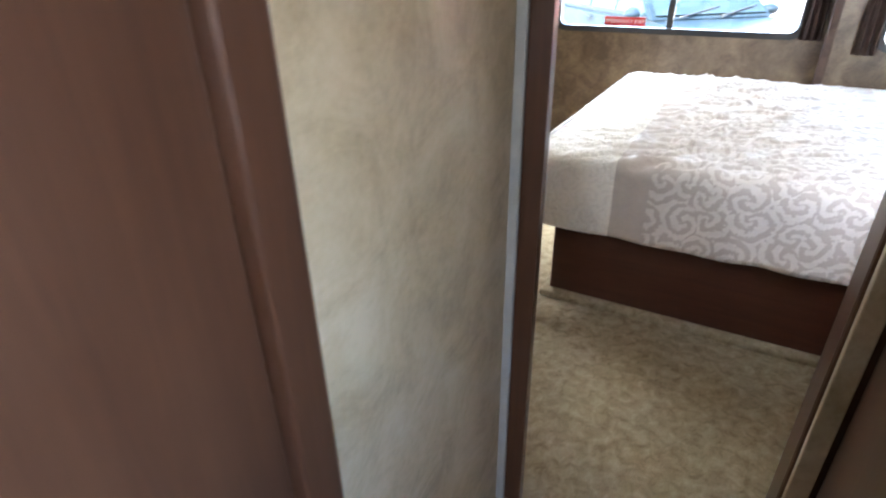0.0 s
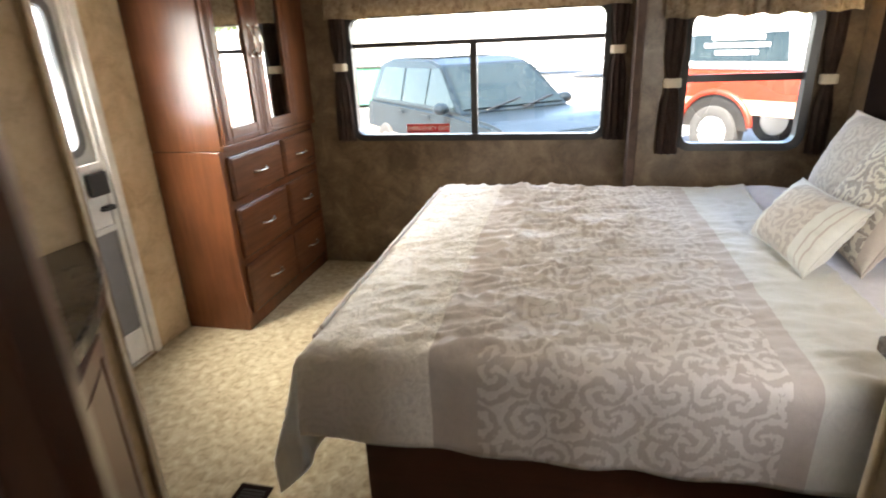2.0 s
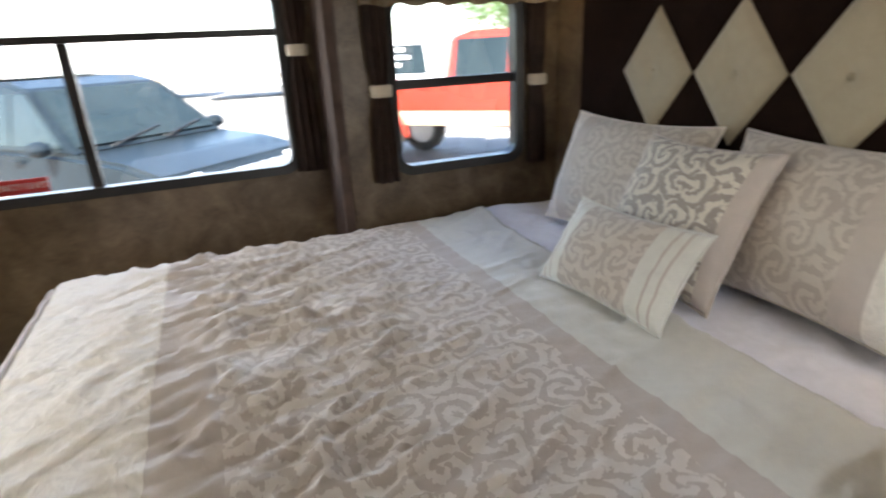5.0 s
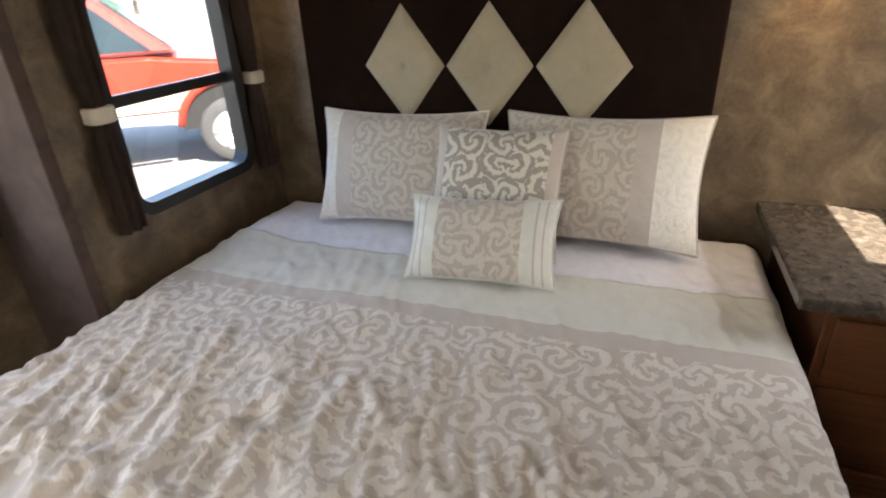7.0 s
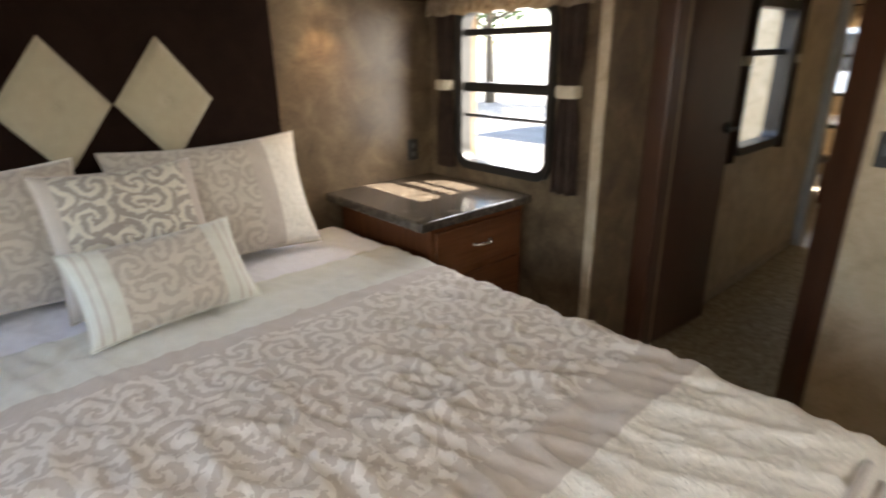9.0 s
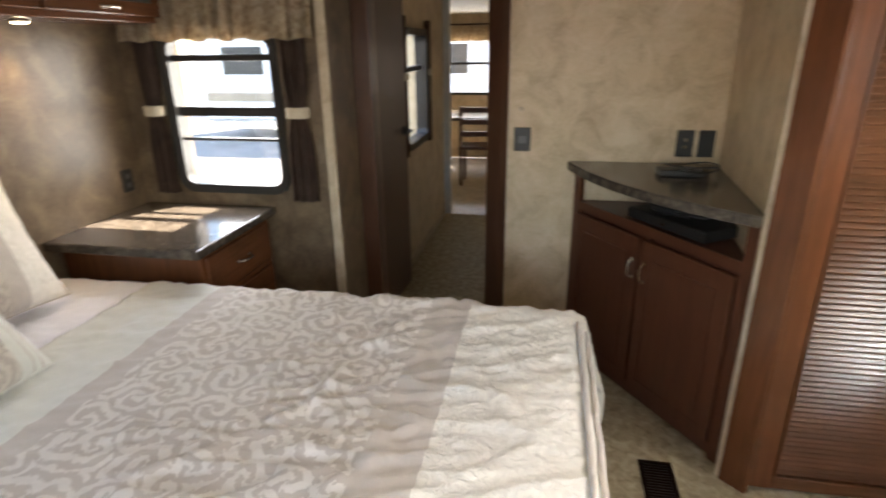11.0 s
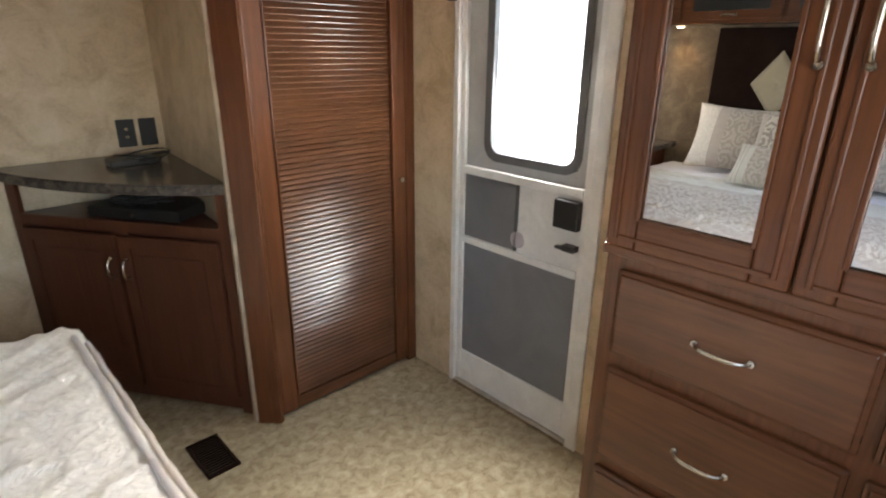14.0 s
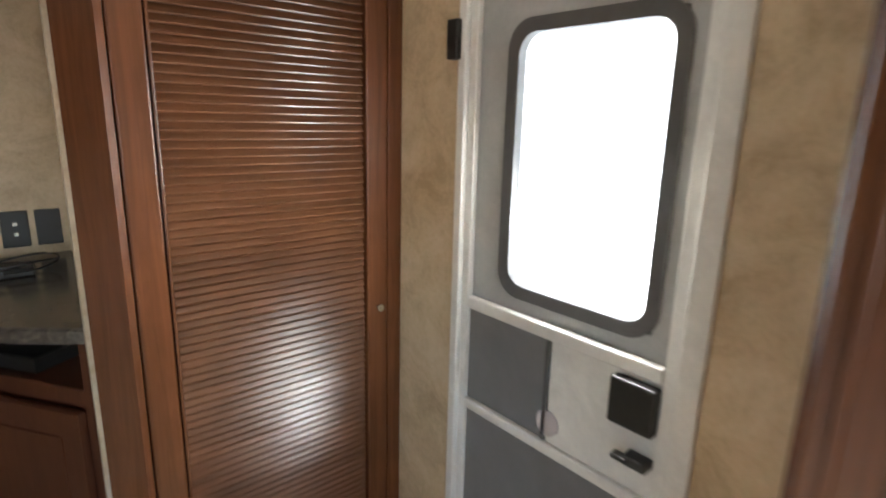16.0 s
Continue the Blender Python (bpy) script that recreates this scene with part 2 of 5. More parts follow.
_p.inputs["Emission Color"].default_value, _p.inputs["Emission Strength"].default_value = (1, 0.75, 0.45, 1), 6.0
ASPHALT = mottled("asphalt", (0.13, 0.125, 0.115), (0.18, 0.172, 0.16), (0.23, 0.22, 0.205), 0.7, 0.9, 60, 0.5)
PAINT_GREY = mottled("dark_car_paint", (0.007, 0.012, 0.016), (0.009, 0.015, 0.020), (0.011, 0.018, 0.024), 3, 0.3, 40, 0.0, spec=0.15)
PAINT_RED = plain("red_car_paint", (0.24, 0.018, 0.006), 0.35)
PAINT_TAN = plain("tan_car_paint", (0.30, 0.24, 0.17), 0.3)
PAINT_WHITE = plain("white_car_paint", (0.72, 0.72, 0.72), 0.3)
TYRE = plain("tyre_rubber", (0.03, 0.029, 0.028), 0.85)
RIM = plain("alloy_rim", (0.55, 0.55, 0.55), 0.35, 0.7)
LAMP_GLASS = plain("headlamp_lens", (0.7, 0.7, 0.7), 0.1)
BARK = mottled("bark", (0.07, 0.05, 0.035), (0.11, 0.085, 0.06), (0.16, 0.125, 0.09), 6, 0.9, 40, 0.8)
LEAF = mottled("foliage", (0.035, 0.075, 0.018), (0.07, 0.13, 0.03), (0.12, 0.19, 0.05), 1.5, 0.6, 9, 0.1)
BIN_BLUE = plain("blue_bin", (0.06, 0.13, 0.30), 0.5)
BIN_GREEN = plain("green_bin", (0.05, 0.22, 0.10), 0.5)


# ---- mesh helpers ----
def box(bm, x0, x1, y0, y1, z0, z1, bev=0.0, seg=2, mi=0):
    vs = [bm.verts.new((x, y, z)) for x in (x0, x1) for y in (y0, y1) for z in (z0, z1)]
    fs = [bm.faces.new([vs[i] for i in q]) for q in ((0, 1, 3, 2), (4, 6, 7, 5), (0, 4, 5, 1), (2, 3, 7, 6), (0, 2, 6, 4), (1, 5, 7, 3))]
    for f in fs:
        f.material_index = mi
    if bev:
        bmesh.ops.bevel(bm, geom=list({e for f in fs for e in f.edges}), offset=bev, segments=seg, affect="EDGES", profile=0.5)


def cyl(bm, a, b, r0, r1=None, n=16, caps=True):
    a, b = Vector(a), Vector(b)
    r1 = r0 if r1 is None else r1
    q = (b - a).to_track_quat("Z", "Y")
    ring = []
    for c, r in ((a, r0), (b, r1)):
        ring.append([bm.verts.new(c + q @ Vector((r * math.cos(2 * math.pi * i / n), r * math.sin(2 * math.pi * i / n), 0))) for i in range(n)])
    for i in range(n):
        bm.faces.new((ring[0][i], ring[0][(i + 1) % n], ring[1][(i + 1) % n], ring[1][i])).smooth = True
    if caps:
        bm.faces.new(ring[0][::-1])
        bm.faces.new(ring[1])


def tube(bm, pts, r, n=8):
    pts = [Vector(p) for p in pts]
    rings = []
    for i, p in enumerate(pts):
        d = (pts[min(i + 1, len(pts) - 1)] - pts[max(i - 1, 0)]).normalized()
        q = d.to_track_quat("Z", "Y")
        rings.append([bm.verts.new(p + q @ Vector((r * math.cos(2 * math.pi * k / n), r * math.sin(2 * math.pi * k / n), 0))) for k in range(n)])
    for a, b in zip(rings, rings[1:]):
        best = min(range(n), key=lambda s: (a[0].co - b[s].co).length)
        for k in range(n):
            bm.faces.new((a[k], a[(k + 1) % n], b[(k + 1 + best) % n], b[(k + best) % n])).smooth = True
    bm.faces.new(rings[0][::-1])
    bm.faces.new(rings[-1])


def prism(bm, outline, z0, z1, bev=0.0):
    lo = [bm.verts.new((x, y, z0)) for x, y in outline]
    hi = [bm.verts.new((x, y, z1)) for x, y in outline]
    k = len(outline)
    fs = [bm.faces.new(lo[::-1]), bm.faces.new(hi)] + [bm.faces.new((lo[i], lo[(i + 1) % k], hi[(i + 1) % k], hi[i])) for i in range(k)]
    bmesh.ops.recalc_face_normals(bm, faces=fs)
    if bev:
        es = list({e for f in fs[:2] for e in f.edges})
        bmesh.ops.bevel(bm, geom=es, offset=bev, segments=2, affect="EDGES")


def rounded(w, h, r, n=6):
    pts = []
    for cx, cy, a0 in ((w / 2 - r, h / 2 - r, 0), (-w / 2 + r, h / 2 - r, 90), (-w / 2 + r, -h / 2 + r, 180), (w / 2 - r, -h / 2 + r, 270)):
        pts += [(cx + r * math.cos(radians(a0 + 90 * i / n)), cy + r * math.sin(radians(a0 + 90 * i / n))) for i in range(n + 1)]
    return pts


def ring(bm, outer, inner, place, depth, lip=0.0):
    """A flat frame between two outlines of equal count; place(u, v, d) gives the point."""
    k = len(outer)
    rows = [[bm.verts.new(place(u, v, d)) for u, v in o] for o, d in ((outer, 0), (outer, depth), (inner, depth - lip), (inner, 0))]
    fs = []
    for j in range(4):
        a, b = rows[j], rows[(j + 1) % 4]
        fs += [bm.faces.new((a[i], a[(i + 1) % k], b[(i + 1) % k], b[i])) for i in range(k)]
    bmesh.ops.recalc_face_normals(bm, faces=fs)


HOME = {}


def thing(name, x, y, z, label="", category="", group="", kind=""):
    e = new(name)
    e.location = (x, y, z)
    e.empty_display_size = 0.1
    HOME[e] = Vector((x, y, z))
    return tagged(e, label, category, group, kind)


def part(name, bm, mat, parent=None, label=""):
    me = bpy.data.meshes.new(name)
    bm.to_mesh(me)
    bm.free()
    for m in mat if isinstance(mat, (list, tuple)) else [mat]:
        me.materials.append(m)
    ob = new(name, me)
    if parent:
        ob.parent = parent
        if parent in HOME:
            ob.matrix_parent_inverse = Matrix.Translation(-HOME[parent])
    return tagged(ob, label)


def boxes(*items):
    bm = bmesh.new()
    for it in items:
        box(bm, *it)
    return bm


def structure(name, bm, mat, label, category):
    return tagged(part(name, bm, mat), label, category, kind="structure")


# ---- the room's shell ----
XW, XE, YN, YSL, YS, YM, ZC = -1.64, 2.0, 4.35, 4.02, 1.31, 0.97, 2.05
T = 0.06
W1 = (-0.90, 0.78, 0.94, 1.74)
W2 = (1.16, 1.79, 0.93, 1.66)
W3 = (1.20, 1.77, 0.94, 1.68)
DR = (0.13, 0.84, 1.95)


def wall_x(x0, x1, y0, y1, hole=None, z0=0.0, z1=ZC):
    """A wall along x with one hole (x0, x1, z0, z1)."""
    bm = bmesh.new()
    if not hole:
        box(bm, x0, x1, y0, y1, z0, z1)
        return bm
    a, b, c, d = hole
    box(bm, x0, a, y0, y1, z0, z1)
    box(bm, b, x1, y0, y1, z0, z1)
    if c > z0:
        box(bm, a, b, y0, y1, z0, c)
    box(bm, a, b, y0, y1, d, z1)
    return bm


structure("floor", boxes((-1.7, 2.06, 1.19, 4.41, -0.06, 0.0), (-1.7, 1.01, -1.55, 1.19, -0.06, 0.0)), CARPET, "mottled tan carpet, worn along the walkway", "floor")
structure("ceiling", boxes((-1.75, 2.1, 1.19, 4.46, ZC, ZC + 0.05), (-1.75, 1.02, -1.66, 1.19, ZC, ZC + 0.05), (-1.76, 2.1, -4.66, -1.66, ZC, ZC + 0.05)), CEILING_MAT, "pale flat trailer ceiling panels", "ceiling")
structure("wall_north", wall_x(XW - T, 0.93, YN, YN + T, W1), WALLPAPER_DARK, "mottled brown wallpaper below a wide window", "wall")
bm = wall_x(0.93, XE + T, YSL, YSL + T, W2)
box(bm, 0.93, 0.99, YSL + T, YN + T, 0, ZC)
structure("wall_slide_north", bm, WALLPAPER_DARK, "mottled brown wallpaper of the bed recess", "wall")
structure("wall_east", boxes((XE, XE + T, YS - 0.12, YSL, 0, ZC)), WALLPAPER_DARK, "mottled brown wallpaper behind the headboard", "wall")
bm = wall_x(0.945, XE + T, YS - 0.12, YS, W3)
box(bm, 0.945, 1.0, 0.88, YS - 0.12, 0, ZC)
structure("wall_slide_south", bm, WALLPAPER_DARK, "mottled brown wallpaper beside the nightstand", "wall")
structure("wall_south", boxes((-0.93, 0.149, YM - 0.09, YM, 0, ZC), (0.149, 0.945, YM - 0.09, YM, DR[2] + 0.10, ZC)), WALLPAPER, "mottled beige wallpaper beside the doorway", "wall")
structure("wall_west", boxes((XW - T, XW, 1.25, 2.225, 0, ZC), (XW - T, XW, 2.955, YN, 0, ZC), (XW - T, XW, 2.225, 2.955, 1.96, ZC)), WALLPAPER, "mottled beige wallpaper round the outer door", "wall")
bm = bmesh.new()
prism(bm, [(-0.785, 1.90), (-0.845, 1.90), (-0.93, YM), (-0.865, YM)], 0, ZC)
structure("wall_closet_side", bm, WALLPAPER, "mottled beige side wall of the closet", "wall")
structure("wall_closet_back", boxes((XW, -0.84, 1.25, 1.31, 0, ZC)), WALLPAPER, "plain wall behind the closet", "wall")
structure("wall_closet_front", boxes((XW, -0.86, 1.90, 1.955, 1.96, ZC)), WALLPAPER, "mottled strip over the louvred door", "wall")

# trims
structure("trim", boxes((0.900, 0.945, YSL - 0.012, YSL, 0, ZC, 0.004), (0.918, 0.93, YSL, YN, 0, ZC)), CURTAIN, "dark vertical trim where the recess begins", "trim")
structure("trim", boxes((0.938, 0.985, YS + 0.001, YS + 0.016, 0, ZC, 0.004)), LIGHT_TRIM, "pale vertical trim beside the doorway", "trim")
structure("trim", boxes((-0.785, -0.765, 1.885, 1.905, 0, ZC, 0.003)), LIGHT_TRIM, "thin pale corner strip of the closet wall", "trim")
structure("baseboard", boxes((-0.16, 0.16, YM, YM + 0.012, 0, 0.05, 0.003)), LIGHT_TRIM, "low pale baseboard strip", "baseboard")
bm = bmesh.new()
prism(bm, [(-0.79, 1.89), (-0.775, 1.915), (-0.845, 1.985), (-0.862, 1.975), (-0.862, 1.90)], 0, 1.96, 0.004)
structure("trim", bm, CHERRY, "reddish wooden corner post of the closet", "trim")


# doorway casing and door leaf
def doorway():
    d = thing("door_frame", 0.55, 0.9, 0, "dark cherry casing round the open bedroom doorway", "door frame", kind="structure")
    bm = bmesh.new()
    prism(bm, [(0.150, 0.866), (0.262, 0.866), (0.262, 0.892), (0.185, 0.960), (0.150, 0.980)], 0, DR[2], 0.004)
    part("jamb", bm, CASING, d)
    part("bead", boxes((0.191, 0.215, 0.852, 0.865, 0, DR[2], 0.003)), DOOR_GREY, d, "grey sealing strip")
    part("jamb", boxes((0.852, 0.944, 0.870, 0.978, 0, DR[2], 0.008)), CASING, d)
    part("head", boxes((0.150, 0.944, 0.870, 0.978, DR[2] + 0.001, DR[2] + 0.10, 0.005)), CASING, d)
    part("strip", boxes((0.858, 0.898, 0.848, 0.868, 0, DR[2], 0.003)), LIGHT_TRIM, d, "pale edge strip")
    leaf = thing("door_1", 0.90, 0.86, 0, "dark cherry veneer door, swung open against the hall wall", "door", kind="structure")
    m = pose(0.905, 0.842, 0, 0, 0, -4)

    def turned(bm):
        bmesh.ops.transform(bm, matrix=m, verts=bm.verts[:])
        return bm
    slab = part("door_leaf", turned(boxes((0.0, 0.034, -0.61, -0.005, 0.02, 1.93, 0.004))), CASING, leaf)
    slab.matrix_basis = Matrix.Identity(4)
    bm = bmesh.new()
    cyl(bm, (0.0, -0.555, 1.10), (-0.042, -0.555, 1.10), 0.011)
    box(bm, -0.055, -0.039, -0.57, -0.455, 1.09, 1.11, 0.005)
    cyl(bm, (0.0, -0.555, 1.10), (-0.009, -0.555, 1.10), 0.03)
    part("door_handle", turned(bm), BLACK, slab, "black lever handle")


doorway()


# ---- windows ----
def window(name, hole, y_in, y_out, inward, label, bars, pane_y):
    """A black-framed window in a wall along x; inward is +1 when the room lies at smaller y."""
    x0, x1, z0, z1 = hole
    w = thing(name, (x0 + x1) / 2, (y_in + y_out) / 2, z0, label, "window", kind="structure")
    cx, cz = (x0 + x1) / 2, (z0 + z1) / 2
    width, height = x1 - x0, z1 - z0
    bm = bmesh.new()
    s = -1 if inward > 0 else 1
    ring(bm, rounded(width + 0.03, height + 0.03, 0.085), rounded(width - 0.05, height - 0.05, 0.055), lambda u, v, d: (cx + u, y_in + s * d, cz + v), 0.02, 0.008)
    ring(bm, rounded(width, height, 0.01), rounded(width - 0.05, height - 0.05, 0.055), lambda u, v, d: (cx + u, y_in - s * d, cz + v), abs(y_out - y_in) * 0.9)
    part("window_frame", bm, FRAME_BLACK, w)
    for bx0, bx1, bz0, bz1 in bars:
        part("window_bar", boxes((bx0, bx1, pane_y - 0.012, pane_y + 0.012, bz0, bz1, 0.003)), FRAME_BLACK, w)
    pane = part("pane", boxes((x0 + 0.01, x1 - 0.01, pane_y - 0.002, pane_y + 0.002, z0 + 0.01, z1 - 0.01)), GLASS, w)
    pane.visible_shadow = False
    return w


window("window_1", W1, YN, YN + T, 1, "wide black-framed slider window looking onto parked vehicles", [(-0.875, 0.755, 1.535, 1.565), (-0.08, -0.035, 0.965, 1.535)], YN + 0.03)
window("window_2", W2, YSL, YSL + T, 1, "black-framed window beside the bed with a middle rail", [(1.185, 1.765, 1.285, 1.325)], YSL + 0.03)
window("window_3", W3, YS, YS - T, -1, "black-framed slatted window above the nightstand", [(1.225, 1.745, 1.555, 1.585), (1.225, 1.745, 1.30, 1.345), (1.225, 1.745, 1.18, 1.195)], YS - 0.03)


def exit_label():
    t = thing("exit_label", -0.40, YN + 0.02, 0.97, "small red emergency exit sticker on the window glass", "sticker")
    part("sheet", boxes((-0.53, -0.23, YN + 0.020, YN + 0.0225, 0.972, 1.032, 0.001)), LABEL_RED, t)
    cu = bpy.data.curves.new("words", "FONT")
    cu.body, cu.size, cu.extrude, cu.align_x, cu.align_y = "EMERGENCY EXIT", 0.037, 0.0006, "CENTER", "CENTER"
    tmp = new("words", cu)
    me = bpy.data.meshes.new_from_object(tmp.evaluated_get(bpy.context.evaluated_depsgraph_get()))
    bpy.data.objects.remove(tmp)
    me.materials.append(LABEL_WHITE)
    ob = new("lettering", me)
    ob.parent = t
    ob.matrix_parent_inverse = Matrix.Translation(-HOME[t])
    ob.matrix_basis = pose(-0.38, YN + 0.0185, 1.002, 90, 0, 0)


exit_label()


# ---- curtains ----
def curtain(xc, y, z0, z1, ztie, s, wide=0.09, lean=0.0):
    c = thing("curtain", xc, y, z0, "narrow dark brown curtain gathered by a cream tie-back", "curtain", "window curtains")
    bm = bmesh.new()
    nz, nx = 26, 30
    grid = []
    for j in range(nz + 1):
        z = z0 + (z1 - z0) * j / nz
        pinch = 1 - 0.42 * math.exp(-((z - ztie) / 0.09) ** 2)
        w = wide * pinch * (1.0 + 0.25 * max(0, ztie - z))
        row = []
        for i in range(nx + 1):
            u = i / nx - 0.5
            d = 0.013 * math.sin(u * 2 * math.pi * 3.2 + 0.4 * math.sin(z * 5)) + 0.02 * math.cos(u * math.pi)
            row.append(bm.verts.new((xc + u * w + lean * (z - ztie), y + s * (0.012 + d + 0.012), z)))
        grid.append(row)
    for j in range(nz):
        for i in range(nx):
            bm.faces.new((grid[j][i], grid[j][i + 1], grid[j + 1][i + 1], grid[j + 1][i])).smooth = True
    bmesh.ops.solidify(bm, geom=bm.faces[:], thickness=0.004)
    part("cloth", bm, CURTAIN, c)
    bm = bmesh.new()
    hw = wide * 0.36
    outline = rounded(hw * 2 + 0.012, 0.075, 0.03)
    prism(bm, [(xc + u, y + s * 0.032 + v) for u, v in outline], ztie - 0.024, ztie + 0.024, 0.004)
    part("tie_back", bm, TIE, c, "cream cloth tie-back")
    return c


def valance(x0, x1, y, s, z0, z1, label):
    v = thing("valance", (x0 + x1) / 2, y, z0, label, "valance", "window valances")
    bm = bmesh.new()
    n, rows = 90, []
    for z, k in ((z1, 0.3), ((z0 + z1) / 2, 0.7), (z0 + 0.03, 1.0), (z0, 1.25)):
        row = []
        for i in range(n + 1):
            u = i / n
            x = x0 + (x1 - x0) * u
            d = 0.05 + 0.012 * k * math.sin(u * 75 + 1.5 * math.sin(u * 13)) + 0.02 * k
            dz = 0.006 * math.sin(u * 41) * (z < z0 + 0.02)
            row.append(bm.verts.new((x, y + s * d, z + dz)))
        rows.append(row)
    for a, b in zip(rows, rows[1:]):
        for i in range(n):
            bm.faces.new((a[i], a[i + 1], b[i + 1], b[i])).smooth = True
    bmesh.ops.solidify(bm, geom=bm.faces[:], thickness=0.004)
    part("ruffle", bm, VALANCE, v)
    part("header_board", boxes((x0, x1, min(y, y + s * 0.045), max(y, y + s * 0.045), z1 - 0.03, z1 + 0.02, 0.004)), CURTAIN, v)


curtain(-0.955, YN, 0.93, 1.86, 1.42, -1, 0.11)
curtain(0.835, YN, 0.93, 1.86, 1.47, -1, 0.11)
curtain(1.105, YSL, 0.90, 1.72, 1.29, -1, 0.11)
curtain(1.865, YSL, 0.90, 1.72, 1.29, -1, 0.10)
curtain(1.845, YS, 0.92, 1.74, 1.33, 1, 0.12)
curtain(1.10, YS, 0.90, 1.74, 1.325, 1, 0.13)
valance(-1.02, 0.89, YN, -1, 1.715, 1.95, "ruffled patterned valance over the wide window")
valance(1.03, 1.94, YSL, -1, 1.615, 1.86, "ruffled patterned valance over the bed window")
valance(0.98, 1.93, YS, 1, 1.645, 1.88, "ruffled cream patterned valance over the nightstand window")


# ---- headboard ----
def headboard():
    h = thing("headboard", 1.97, 2.98, 0.6, "dark brown padded headboard with three cream diamond pads", "headboard")
    part("panel", boxes((1.955, 1.998, 2.185, 3.78, 0.55, 1.70, 0.012)), BROWN_CLOTH, h)
    names = (3.326, 2.979, 2.631)
    for k, yc in enumerate(names):
        bm = bmesh.new()
        n, hw, hh = 20, 0.170, 0.226
        grid = {}
        uv = bm.loops.layers.uv.new("UVMap")
        for i in range(n + 1):
            for j in range(n + 1):
                a, b = i / n, j / n
                y = yc + hw * (a - b)
                z = 1.328 + hh * (a + b - 1)
                rim = min(a, 1 - a, b, 1 - b)
                d = 0.022 * min(1, rim / 0.12) ** 0.5 - 0.014 * math.exp(-((a - 0.5) ** 2 + (b - 0.5) ** 2) / 0.006)
                if k > 0:
                    d += 0.003 * (abs(math.sin(a * math.pi * 6)) * abs(math.sin(b * math.pi * 6)))
                grid[i, j] = bm.verts.new((1.953 - d, y, z))
        for i in range(n):
            for j in range(n):
                f = bm.faces.new((grid[i, j], grid[i, j + 1], grid[i + 1, j + 1], grid[i + 1, j]))
                f.smooth = True
                for lp in f.loops:
                    lp[uv].uv = (lp.vert.co.y, lp.vert.co.z)
        pad = part("diamond_pad", bm, DIAMOND, h, "cream quilted diamond pad" if k else "cream plain diamond pad")
        bm = bmesh.new()
        bmesh.ops.create_uvsphere(bm, u_segments=12, v_segments=8, radius=0.012, matrix=Matrix.Translation((1.943, yc, 1.328)) @ Matrix.Diagonal((0.5, 1, 1, 1)))
        part("button", bm, DIAMOND, pad)


headboard()

# ---- bed ----
BX0, BX1, BY0, BY1, BZ = -0.20, 1.93, 1.955, 3.94, 0.715


def wrinkle(x, y):
    w = 0.010 * noise.noise((x * 2.2, y * 2.2, 3.1))
    zone = 0.28 + 0.95 * math.exp(-((x - 0.45) / 0.45) ** 2)
    w += zone * 0.032 * max(0, 0.5 - abs(noise.noise((x * 2.2 + y * 1.5, y * 8.0 - x * 3.2, 7.0))) * 4.0)
    w += zone * 0.026 * max(0, 0.5 - abs(noise.noise((x * 4.0 - y, y * 16.0 - x * 5.0, 1.0))) * 3.2)
    w += 0.005 * noise.noise((x * 17, y * 17, 5.0))
    w += 0.055 * math.exp(-((x - 1.60) / 0.15) ** 2 - ((y - 3.82) / 0.10) ** 2)
    gx, gy = (x - 1.36) / 0.37, (y - 2.36) / 0.41
    rx, ry = (gx - round(gx)) * 0.37, (gy - round(gy)) * 0.41
    r = math.hypot(rx, ry)
    w -= 0.009 * math.exp(-(r / 0.035) ** 2) - 0.006 * min(1, r / 0.06) * math.exp(-(r / 0.11) ** 2) * math.cos(5 * math.atan2(ry, rx))
    return w


def over_edge(a, r=0.055):
    """How far out and down a cloth has gone, a metres past the edge."""
    if a <= 0:
        return 0.0, 0.0
    q = min(a, r * math.pi / 2)
    return r * math.sin(q / r), r * (1 - math.cos(q / r)) + (a - q)


